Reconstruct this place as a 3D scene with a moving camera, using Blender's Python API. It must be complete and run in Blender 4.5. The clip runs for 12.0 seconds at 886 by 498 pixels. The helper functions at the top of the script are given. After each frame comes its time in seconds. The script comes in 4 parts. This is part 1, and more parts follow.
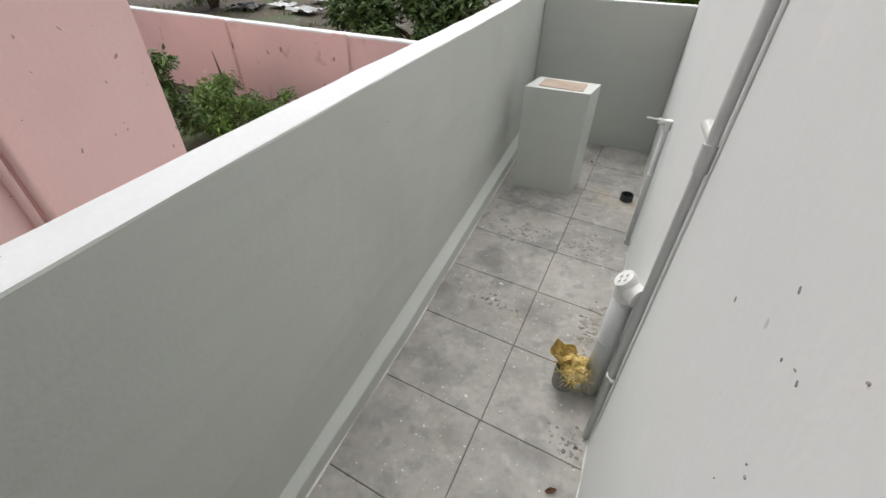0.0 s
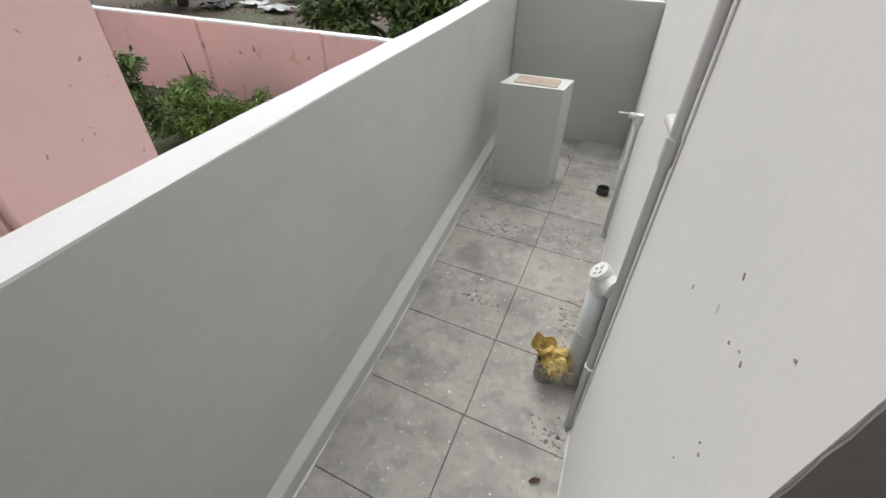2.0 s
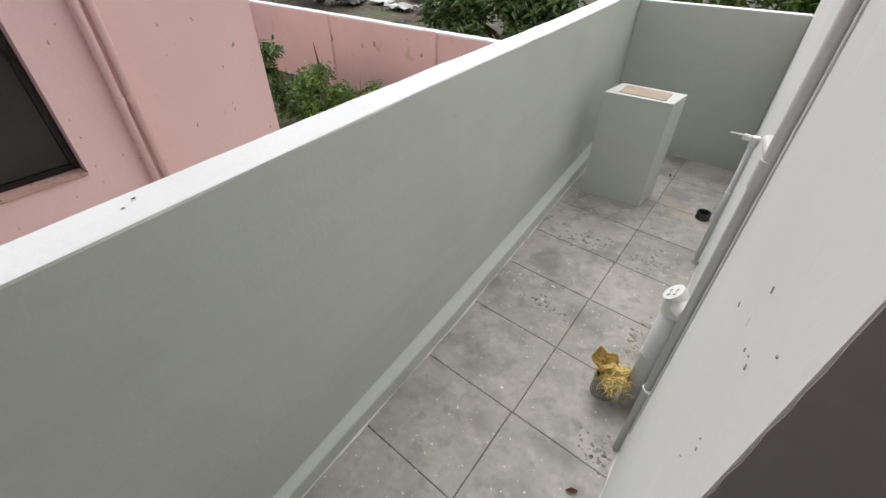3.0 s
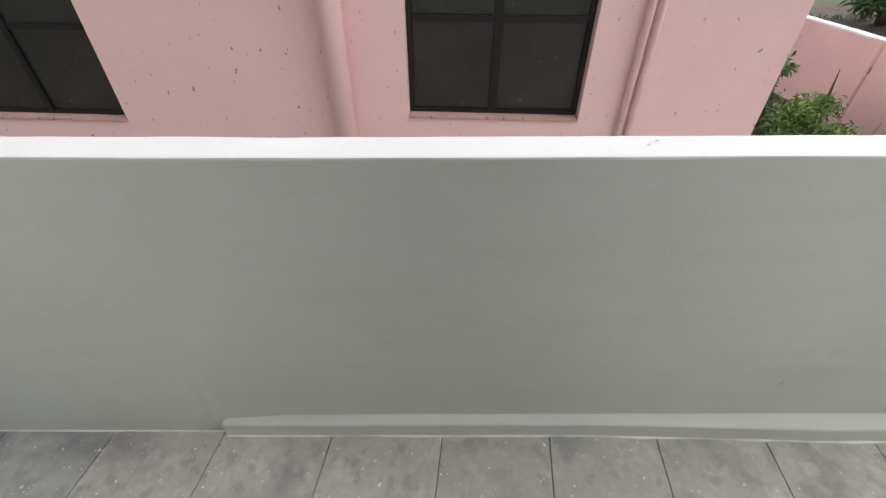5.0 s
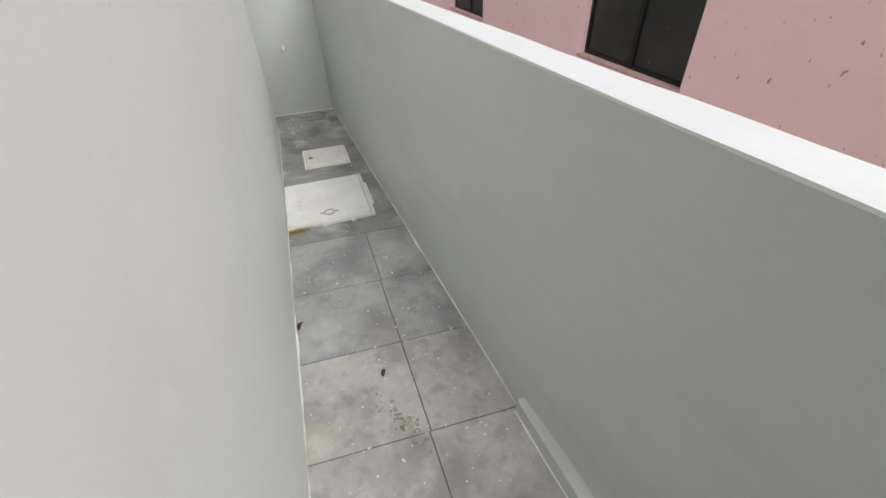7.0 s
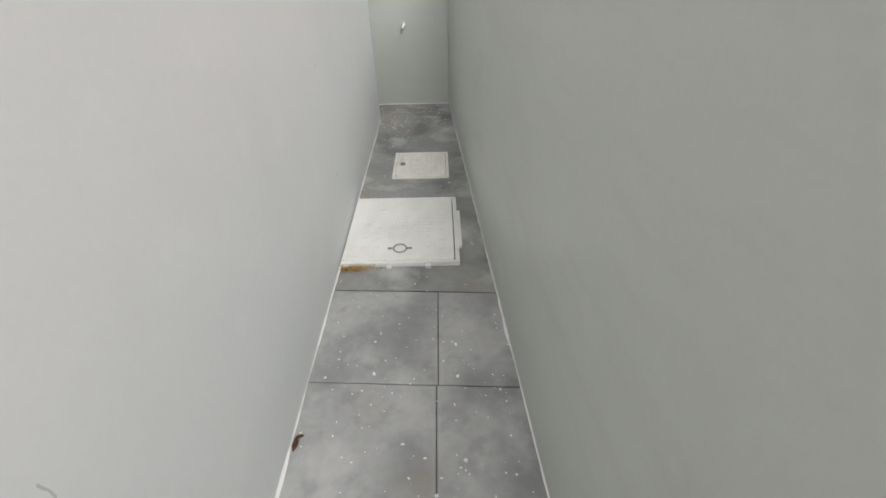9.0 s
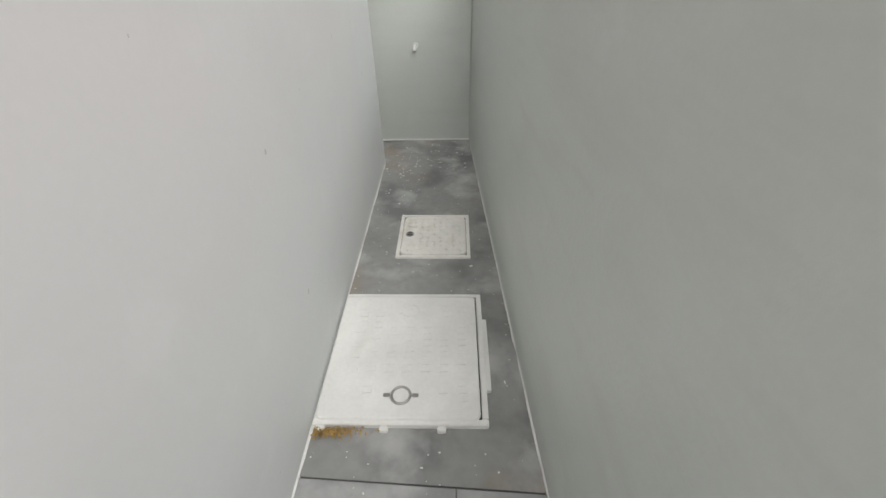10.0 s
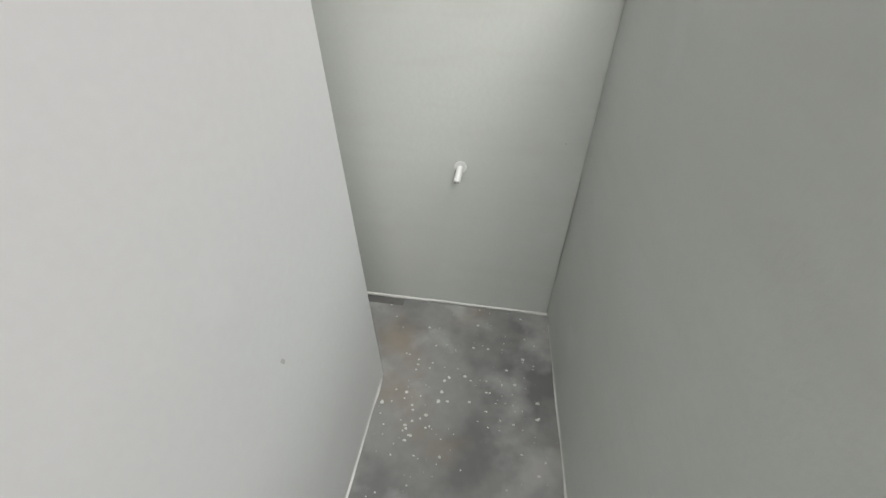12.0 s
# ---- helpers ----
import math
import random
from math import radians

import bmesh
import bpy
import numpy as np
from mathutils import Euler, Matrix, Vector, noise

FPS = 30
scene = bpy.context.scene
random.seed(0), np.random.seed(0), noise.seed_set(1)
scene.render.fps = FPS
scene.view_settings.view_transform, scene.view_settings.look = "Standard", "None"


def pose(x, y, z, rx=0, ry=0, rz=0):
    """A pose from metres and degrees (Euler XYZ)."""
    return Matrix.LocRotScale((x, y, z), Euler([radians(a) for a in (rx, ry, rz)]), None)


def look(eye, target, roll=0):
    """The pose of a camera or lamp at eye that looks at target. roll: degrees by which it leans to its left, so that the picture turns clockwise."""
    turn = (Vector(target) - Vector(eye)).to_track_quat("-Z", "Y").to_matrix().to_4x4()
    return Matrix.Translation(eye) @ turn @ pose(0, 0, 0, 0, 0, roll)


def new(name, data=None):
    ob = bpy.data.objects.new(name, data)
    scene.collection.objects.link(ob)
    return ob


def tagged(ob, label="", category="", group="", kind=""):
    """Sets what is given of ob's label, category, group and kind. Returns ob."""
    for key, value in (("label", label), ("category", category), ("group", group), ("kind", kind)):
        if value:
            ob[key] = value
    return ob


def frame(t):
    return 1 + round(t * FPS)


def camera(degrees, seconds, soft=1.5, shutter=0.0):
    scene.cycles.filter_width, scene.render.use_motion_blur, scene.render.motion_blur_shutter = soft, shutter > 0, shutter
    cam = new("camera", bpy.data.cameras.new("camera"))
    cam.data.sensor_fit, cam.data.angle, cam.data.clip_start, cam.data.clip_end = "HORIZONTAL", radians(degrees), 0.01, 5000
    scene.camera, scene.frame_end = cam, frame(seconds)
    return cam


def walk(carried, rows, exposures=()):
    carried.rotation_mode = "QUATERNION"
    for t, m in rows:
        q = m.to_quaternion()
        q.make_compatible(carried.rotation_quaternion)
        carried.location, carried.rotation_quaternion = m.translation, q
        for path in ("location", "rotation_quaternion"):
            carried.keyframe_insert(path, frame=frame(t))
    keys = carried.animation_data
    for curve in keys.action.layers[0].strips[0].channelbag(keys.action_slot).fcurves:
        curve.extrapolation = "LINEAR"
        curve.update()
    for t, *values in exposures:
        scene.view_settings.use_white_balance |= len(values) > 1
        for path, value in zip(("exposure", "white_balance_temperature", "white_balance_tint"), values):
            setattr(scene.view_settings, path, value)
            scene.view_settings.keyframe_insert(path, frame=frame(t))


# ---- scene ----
cam = camera(93.2, 12.0)
PATH = [
    (0, (0.474, 0.007, 1.802), (-0.194, 1.434, 0.569), 0.8),
    (0.5, (0.475, 0.026, 1.795), (-0.067, 1.502, 0.56), 0.6),
    (1, (0.472, 0.021, 1.799), (-0.009, 1.516, 0.56), 0.7),
    (1.5, (0.47, 0.019, 1.811), (-0.032, 1.502, 0.568), 0.6),
    (2, (0.497, 0.007, 1.811), (-0.096, 1.459, 0.57), 0.8),
    (2.5, (0.532, -0.004, 1.821), (-0.216, 1.374, 0.58), 0.1),
    (2.7, (0.552, -0.016, 1.832), (-0.267, 1.322, 0.592), 0.2),
    (4.3, (0.655, -0.252, 1.83), (-0.824, 0.281, 0.594), 0.5),
    (4.5, (0.67, -0.284, 1.823), (-0.863, 0.073, 0.589), 0.4),
    (5, (0.71, -0.341, 1.838), (-0.856, -0.439, 0.598), 0.1),
    (5.5, (0.693, -0.379, 1.811), (-0.782, -0.952, 0.588), -0.3),
    (6, (0.585, -0.483, 1.765), (-0.654, -1.479, 0.551), -0.2),
    (6.5, (0.532, -0.547, 1.768), (-0.365, -1.861, 0.556), 0.2),
    (7, (0.382, -0.523, 1.642), (-0.103, -2.03, 0.419), -1.9),
    (7.2, (0.336, -0.499, 1.634), (-0.036, -2.04, 0.414), -1.8),
    (8.8, (0.157, -1.336, 1.41), (0.141, -2.909, 0.175), -0.9),
    (9, (0.139, -1.464, 1.397), (0.138, -3.035, 0.159), -1.1),
    (9.5, (0.17, -1.896, 1.42), (0.211, -3.456, 0.169), -1.8),
    (10, (0.173, -2.35, 1.389), (0.225, -3.916, 0.147), -1.2),
    (10.5, (0.17, -2.807, 1.402), (0.246, -4.357, 0.14), -1.5),
    (11, (0.217, -3.297, 1.422), (0.314, -4.835, 0.148), -1.0),
    (11.5, (0.242, -3.818, 1.448), (0.379, -5.327, 0.143), -0.4),
    (12, (0.297, -4.318, 1.419), (0.547, -5.773, 0.07), -0.6),
]
walk(cam, [(t, look(eye, target, roll)) for t, eye, target, roll in PATH],
     [(0, -0.03), (2.7, 0.0), (4.5, 0.1), (6, 0.24), (7, 0.16), (9, 0.16), (10.5, 0.18), (12, 0.3)])

# ---- camera's light, sky and sun ----
world = bpy.data.worlds.new("overcast")
scene.world = world
world.use_nodes = True
wn, wl = world.node_tree.nodes, world.node_tree.links
sky = wn.new("ShaderNodeTexSky")
sky.sky_type = "NISHITA"
sky.sun_disc = False
sky.sun_elevation, sky.sun_rotation = radians(50), radians(-40)
sky.dust_density = 4.0
grey = wn.new("ShaderNodeHueSaturation")
grey.inputs["Saturation"].default_value = 0.18
wl.new(sky.outputs[0], grey.inputs["Color"])
wl.new(grey.outputs[0], wn["Background"].inputs["Color"])
wn["Background"].inputs["Strength"].default_value = 0.115
sun = new("sun", bpy.data.lights.new("sun", "SUN"))
sun.data.energy, sun.data.angle, sun.data.color = 3.6, radians(90), (1.0, 0.985, 0.97)
sun.matrix_world = look((-1.1, 3.6, 5.5), (0, 0, 0))


# ---- materials ----
def ramp(nodes, lo, hi, c0=(0, 0, 0, 1), c1=(1, 1, 1, 1)):
    r = nodes.new("ShaderNodeValToRGB")
    r.color_ramp.elements[0].position, r.color_ramp.elements[1].position = lo, hi
    r.color_ramp.elements[0].color, r.color_ramp.elements[1].color = c0, c1
    return r


def surface(name, base, rough=0.7, vary=0.12, big=1.2, fine=40.0, bump=0.15, depth=0.003, metal=0.0,
            layers=(), objvary=0.0, coat=0.0):
    """A painted or mineral surface: two scales of tone, fine relief, and layers of stains
    (kind, scale, low, high, colour, amount)."""
    m = bpy.data.materials.new(name)
    m.use_nodes = True
    n, l = m.node_tree.nodes, m.node_tree.links
    b = n["Principled BSDF"]
    b.inputs["Roughness"].default_value, b.inputs["Metallic"].default_value = rough, metal
    b.inputs["Coat Weight"].default_value = coat
    tc = n.new("ShaderNodeTexCoord").outputs["Object"]

    def tex(scale, detail=6.0, stretch=None):
        t = n.new("ShaderNodeTexNoise")
        t.inputs["Scale"].default_value, t.inputs["Detail"].default_value = scale, detail
        if stretch:
            mp = n.new("ShaderNodeMapping")
            mp.inputs["Scale"].default_value = stretch
            l.new(tc, mp.inputs["Vector"])
            l.new(mp.outputs[0], t.inputs["Vector"])
        else:
            l.new(tc, t.inputs["Vector"])
        return t.outputs["Fac"]

    def mix(fac, a, c, mode="MIX"):
        x = n.new("ShaderNodeMix")
        x.data_type, x.blend_type = "RGBA", mode
        if isinstance(fac, float):
            x.inputs[0].default_value = fac
        else:
            l.new(fac, x.inputs[0])
        for sock, v in ((x.inputs[6], a), (x.inputs[7], c)):
            if isinstance(v, tuple):
                sock.default_value = (*v[:3], 1)
            else:
                l.new(v, sock)
        return x.outputs[2]

    dark = tuple(c * (1 - vary) for c in base)
    light = tuple(min(c * (1 + vary), 0.95) for c in base)
    r1 = ramp(n, 0.3, 0.7)
    l.new(tex(big), r1.inputs[0])
    col = mix(r1.outputs[0], dark, light)
    r2 = ramp(n, 0.35, 0.65, (1 - vary * 0.6,) * 3 + (1,), (1, 1, 1, 1))
    fine_tex = tex(fine, 4.0)
    l.new(fine_tex, r2.inputs[0])
    col = mix(1.0, col, r2.outputs[0], "MULTIPLY")
    if objvary:
        oi = n.new("ShaderNodeObjectInfo")
        r3 = ramp(n, 0.0, 1.0, (1 - objvary,) * 3 + (1,), (1, 1, 1, 1))
        l.new(oi.outputs["Random"], r3.inputs[0])
        col = mix(1.0, col, r3.outputs[0], "MULTIPLY")
    for kind, scale, lo, hi, colour, amount in layers:
        if kind in ("noise", "streak"):
            f = tex(scale, 8.0, (0.5, 0.5, 3.5) if kind == "streak" else None)
            rr = ramp(n, lo, hi, (0, 0, 0, 1), (amount,) * 3 + (1,))
            l.new(f, rr.inputs[0])
        else:
            v = n.new("ShaderNodeTexVoronoi")
            v.inputs["Scale"].default_value = scale
            v.inputs["Randomness"].default_value = 1.0
            v.voronoi_dimensions = "2D"
            src = tc
            if kind == "wallspot":
                sp, cb = n.new("ShaderNodeSeparateXYZ"), n.new("ShaderNodeCombineXYZ")
                along, up = n.new("ShaderNodeMath"), n.new("ShaderNodeMath")
                l.new(tc, sp.inputs[0])
                l.new(sp.outputs[0], along.inputs[0]), l.new(sp.outputs[1], along.inputs[1])
                l.new(sp.outputs[2], up.inputs[0])
                up.operation = "MULTIPLY"
                up.inputs[1].default_value = 0.6
                l.new(along.outputs[0], cb.inputs[0]), l.new(up.outputs[0], cb.inputs[1])
                src = cb.outputs[0]
            warp = n.new("ShaderNodeTexNoise")
            warp.inputs["Scale"].default_value = scale * 2.5
            l.new(tc, warp.inputs["Vector"])
            add = n.new("ShaderNodeVectorMath")
            add.operation = "MULTIPLY_ADD"
            l.new(warp.outputs["Color"], add.inputs[0])
            add.inputs[1].default_value = (0.35 / scale,) * 3
            l.new(src, add.inputs[2])
            l.new(add.outputs[0], v.inputs["Vector"])
            # only some cells hold a spot, and sizes differ
            sep = n.new("ShaderNodeSeparateColor")
            l.new(v.outputs["Color"], sep.inputs[0])
            size = n.new("ShaderNodeMath")
            size.operation = "MULTIPLY_ADD"
            l.new(sep.outputs[0], size.inputs[0])
            size.inputs[1].default_value, size.inputs[2].default_value = hi - lo, lo
            less = n.new("ShaderNodeMath")
            less.operation = "LESS_THAN"
            l.new(v.outputs["Distance"], less.inputs[0])
            l.new(size.outputs[0], less.inputs[1])
            rr = n.new("ShaderNodeMath")
            rr.operation = "MULTIPLY"
            l.new(less.outputs[0], rr.inputs[0])
            rr.inputs[1].default_value = amount
        col = mix(rr.outputs[0], col, colour)
    l.new(col, b.inputs["Base Color"])
    bp = n.new("ShaderNodeBump")
    bp.inputs["Strength"].default_value, bp.inputs["Distance"].default_value = bump, depth
    s = n.new("ShaderNodeMath")
    s.operation = "ADD"
    l.new(fine_tex, s.inputs[0])
    l.new(tex(big * 4), s.inputs[1])
    l.new(s.outputs[0], bp.inputs["Height"])
    l.new(bp.outputs[0], b.inputs["Normal"])
    return m


WHITE_SPECK = (0.8, 0.8, 0.77)
M_CONCRETE = surface("slab concrete", (0.5, 0.48, 0.445), 0.8, 0.16, 2.6, 28, 0.35, 0.003, objvary=0.12, layers=(
    ("noise", 3.2, 0.5, 0.66, (0.25, 0.245, 0.235), 0.72), ("noise", 11.0, 0.54, 0.64, (0.27, 0.262, 0.25), 0.5), ("noise", 24.0, 0.58, 0.66, (0.26, 0.25, 0.24), 0.2),
    ("noise", 1.7, 0.57, 0.72, (0.43, 0.36, 0.25), 0.6), ("noise", 7.0, 0.56, 0.68, (0.6, 0.585, 0.55), 0.5),
    ("spot", 9.0, -0.35, 0.075, WHITE_SPECK, 0.9), ("spot", 26.0, -0.3, 0.11, WHITE_SPECK, 0.85)))
M_SLABGREY = surface("blue-grey slab concrete", (0.42, 0.42, 0.412), 0.75, 0.16, 2.6, 28, 0.35, 0.003, objvary=0.12, layers=(
    ("noise", 2.8, 0.48, 0.64, (0.2, 0.205, 0.21), 0.75), ("noise", 9.0, 0.54, 0.66, (0.25, 0.25, 0.25), 0.5),
    ("noise", 5.0, 0.55, 0.68, (0.5, 0.5, 0.49), 0.55), ("noise", 1.9, 0.6, 0.72, (0.36, 0.29, 0.2), 0.35),
    ("spot", 9.0, -0.35, 0.08, WHITE_SPECK, 0.9), ("spot", 26.0, -0.3, 0.11, WHITE_SPECK, 0.85)))
M_SCREED = surface("trowelled screed", (0.30, 0.30, 0.29), 0.75, 0.18, 2.0, 22, 0.3, 0.003, layers=(
    ("noise", 2.6, 0.5, 0.62, (0.15, 0.15, 0.15), 0.75), ("noise", 4.0, 0.52, 0.68, (0.5, 0.5, 0.485), 0.7),
    ("noise", 2.3, 0.56, 0.68, (0.27, 0.21, 0.15), 0.55),
    ("spot", 9.0, -0.3, 0.055, WHITE_SPECK, 0.8), ("spot", 26.0, -0.3, 0.085, WHITE_SPECK, 0.85)))
M_JOINT = surface("joint dirt", (0.16, 0.155, 0.15), 0.95, 0.2, 9, 60)
M_WALL = surface("pale grey-green wall paint", (0.575, 0.6, 0.56), 0.42, 0.03, 0.9, 75, 0.2, 0.004, layers=(
    ("noise", 1.3, 0.5, 0.72, (0.49, 0.505, 0.465), 0.5), ("streak", 2.2, 0.52, 0.7, (0.5, 0.505, 0.47), 0.3),
    ("streak", 7.0, 0.56, 0.7, (0.52, 0.53, 0.5), 0.25), ("noise", 5.0, 0.6, 0.72, (0.61, 0.63, 0.60), 0.4),
    ("wallspot", 3.0, -0.3, 0.014, (0.3, 0.3, 0.28), 0.6)))
M_HOUSE = surface("pale grey house paint", (0.71, 0.727, 0.724), 0.55, 0.03, 0.8, 60, 0.14, 0.003, layers=(
    ("noise", 2.1, 0.54, 0.72, (0.66, 0.665, 0.665), 0.5), ("noise", 0.9, 0.5, 0.7, (0.74, 0.725, 0.725), 0.5),
    ("noise", 7.0, 0.6, 0.7, (0.76, 0.765, 0.77), 0.4), ("wallspot", 6.0, -0.2, 0.03, (0.3, 0.29, 0.28), 0.45)))
M_TOP = surface("white cement wall top", (0.63, 0.65, 0.66), 0.7, 0.04, 3, 50, 0.3, 0.003)
# Dark grey carries the jamb's shade; also serves paint chips and inside floor.
M_JAMB = surface("grey for jamb shade and chips", (0.34, 0.32, 0.31), 0.85, 0.1, 3, 40, 0.4, 0.004)
M_JAMBPALE = surface("pale cement paving", (0.5, 0.48, 0.45), 0.85, 0.12, 2, 30, 0.4, 0.004)
M_PINK = surface("weathered pink paint", (0.95, 0.65, 0.64), 0.75, 0.04, 1.1, 40, 0.3, 0.003, layers=(
    ("noise", 1.6, 0.56, 0.74, (0.84, 0.58, 0.585), 0.4), ("noise", 5.0, 0.63, 0.75, (0.84, 0.66, 0.64), 0.4),
    ("wallspot", 5.0, -0.1, 0.05, (0.25, 0.17, 0.16), 0.75), ("wallspot", 13.0, -0.2, 0.075, (0.33, 0.22, 0.21), 0.65)))
M_PINKWALL = surface("stained pink boundary paint", (0.86, 0.67, 0.655), 0.8, 0.06, 0.8, 30, 0.3, 0.003, layers=(
    ("noise", 1.1, 0.52, 0.72, (0.72, 0.58, 0.6), 0.55), ("noise", 2.6, 0.64, 0.7, (0.5, 0.4, 0.24), 0.5),
    ("wallspot", 4.0, -0.2, 0.1, (0.25, 0.17, 0.15), 0.7)))
M_PINKTRIM = surface("pink pipe paint", (0.8, 0.55, 0.54), 0.5, 0.05, 3, 60, 0.1)
M_PINKSILL = surface("dirty pink sill", (0.58, 0.38, 0.34), 0.8, 0.12, 4, 40, 0.3, layers=(
    ("spot", 26.0, -0.25, 0.2, (0.12, 0.09, 0.08), 0.8),))
M_BLACK = surface("black window frame paint", (0.006, 0.006, 0.006), 0.45, 0.2, 5, 60, 0.2)
M_DARKPANE = surface("dusty dark glass pane", (0.03, 0.031, 0.03), 0.4, 0.3, 3, 30, 0.05, layers=(
    ("noise", 4.0, 0.55, 0.75, (0.04, 0.04, 0.038), 0.5), ("wallspot", 9.0, -0.3, 0.06, (0.2, 0.2, 0.19), 0.5)))
M_PVC = surface("grey pvc", (0.62, 0.635, 0.63), 0.4, 0.06, 6, 80, 0.05)
M_PVCWHITE = surface("white pvc", (0.78, 0.78, 0.76), 0.35, 0.04, 8, 80, 0.05)
M_PVCDARK = surface("dark pvc", (0.035, 0.04, 0.04), 0.5, 0.15, 8, 80, 0.05)
M_STUB = surface("dusty grey pvc", (0.25, 0.255, 0.24), 0.6, 0.12, 9, 60, 0.1)
M_COVER = surface("paint-splashed white plastic cover", (0.8, 0.795, 0.76), 0.55, 0.07, 5, 60, 0.15, 0.002, layers=(
    ("noise", 8.0, 0.6, 0.75, (0.66, 0.65, 0.6), 0.4), ("spot", 24.0, -0.5, 0.05, (0.45, 0.41, 0.35), 0.4)))
M_COVERDIRT = surface("yellowed plastic cover", (0.8, 0.785, 0.735), 0.55, 0.08, 6, 60, 0.15, 0.002, layers=(
    ("noise", 9.0, 0.55, 0.7, (0.58, 0.54, 0.45), 0.5),))
M_STEEL = surface("dull steel", (0.42, 0.41, 0.39), 0.4, 0.1, 20, 90, 0.1, metal=0.9)
M_SACK = surface("yellow woven sack", (0.72, 0.54, 0.19), 0.7, 0.25, 9, 110, 0.5, 0.004, layers=(
    ("noise", 12.0, 0.52, 0.68, (0.8, 0.73, 0.48), 0.6),))
M_LEAFDRY = surface("dry brown leaf", (0.22, 0.11, 0.06), 0.8, 0.3, 30, 90, 0.3)
M_SHAVING = surface("yellow wood shavings", (0.42, 0.27, 0.09), 0.8, 0.3, 40, 90, 0.3)
M_PEDTOP = surface("bare brick-coloured mortar", (0.45, 0.36, 0.29), 0.9, 0.15, 9, 50, 0.5)
M_SOIL = surface("dark garden soil", (0.085, 0.065, 0.05), 0.95, 0.35, 0.7, 9, 0.8, 0.03, layers=(
    ("noise", 0.5, 0.5, 0.62, (0.05, 0.09, 0.025), 0.7), ("noise", 3.0, 0.6, 0.7, (0.2, 0.18, 0.16), 0.5)))
M_ROOF = surface("grey roof cement", (0.45, 0.45, 0.44), 0.9, 0.1)
M_CREAM = surface("cream window paint", (0.76, 0.7, 0.62), 0.6, 0.06, 5, 50, 0.2)
M_BARK = surface("brown bark", (0.12, 0.085, 0.06), 0.9, 0.25, 6, 40, 0.6, 0.01)
M_SHEET = surface("crumpled pale plastic sheet", (0.5, 0.52, 0.52), 0.5, 0.2, 4, 30, 0.3)


def leaf_material(name, base):
    m = surface(name, base, 0.55, 0.35, 3.0, 30, 0.1)
    n, l = m.node_tree.nodes, m.node_tree.links
    b = n["Principled BSDF"]
    g = n.new("ShaderNodeNewGeometry")
    r = ramp(n, 0.0, 1.0, (0.55, 0.6, 0.5, 1), (1.35, 1.3, 1.0, 1))
    l.new(g.outputs["Random Per Island"], r.inputs[0])
    x = n.new("ShaderNodeMix")
    x.data_type, x.blend_type = "RGBA", "MULTIPLY"
    x.inputs[0].default_value = 1.0
    l.new(b.inputs["Base Color"].links[0].from_socket, x.inputs[6])
    l.new(r.outputs[0], x.inputs[7])
    l.new(x.outputs[2], b.inputs["Base Color"])
    return m


M_LEAF = leaf_material("mid green leaves", (0.14, 0.25, 0.055))
M_LEAFDARK = leaf_material("dark green leaves", (0.075, 0.14, 0.035))


# ---- builders ----
def part(name, bm, material, parent=None, label="", smooth=False, thing=False):
    """Link a bmesh (in world metres) as one mesh object, under a parent or on its own."""
    mesh = bpy.data.meshes.new(name)
    if parent is not None:
        org = Vector(parent.location)
        if parent.parent:
            org = org + Vector(parent.parent.location)
        bm.transform(Matrix.Translation(-org))
    bmesh.ops.recalc_face_normals(bm, faces=bm.faces[:])
    bm.to_mesh(mesh)
    bm.free()
    mesh.materials.append(material)
    if smooth:
        for p in mesh.polygons:
            p.use_smooth = True
    ob = new(name, mesh)
    if parent is not None:
        ob.parent = parent
    if label:
        ob["label"] = label
    return ob


def thing(name, x, y, z, label, category, group="", kind=""):
    ob = new(name)
    ob.empty_display_size = 0.05
    ob.location = (x, y, z)
    return tagged(ob, label, category, group, kind)


def box(x0, x1, y0, y1, z0, z1, bevel=0.0, bm=None, segs=2):
    bm2 = bmesh.new()
    bmesh.ops.create_cube(bm2, size=1.0)
    for v in bm2.verts:
        v.co = ((x0 + x1) / 2 + v.co.x * (x1 - x0), (y0 + y1) / 2 + v.co.y * (y1 - y0), (z0 + z1) / 2 + v.co.z * (z1 - z0))
    if bevel:
        bmesh.ops.bevel(bm2, geom=bm2.edges[:], offset=bevel, segments=segs, affect="EDGES")
    return join(bm, bm2)


def join(bm, other):
    if bm is None:
        return other
    me = bpy.data.meshes.new("tmp")
    other.to_mesh(me)
    other.free()
    bm.from_mesh(me)
    bpy.data.meshes.remove(me)
    return bm


def tube(p0, p1, r, bm=None, sides=24, r1=None, hollow=0.0):
    """A cylinder or cone from p0 to p1; hollow: wall thickness of an open-ended pipe."""
    p0, p1 = Vector(p0), Vector(p1)
    d = p1 - p0
    q = d.to_track_quat("Z", "Y").to_matrix()
    r1 = r if r1 is None else r1
    rings = [(0, r), (1, r1)] + ([(1, r1 - hollow), (0.02, r - hollow)] if hollow else [])
    bm = bm or bmesh.new()
    made = []
    for f, rad in rings:
        made.append([bm.verts.new(p0 + d * f + q @ Vector((rad * math.cos(a), rad * math.sin(a), 0)))
                     for a in (math.tau * i / sides for i in range(sides))])
    for a, b in zip(made, made[1:]):
        for i in range(sides):
            bm.faces.new((a[i], a[(i + 1) % sides], b[(i + 1) % sides], b[i]))
    bm.faces.new(made[0])
    bm.faces.new(made[-1])
    return bm


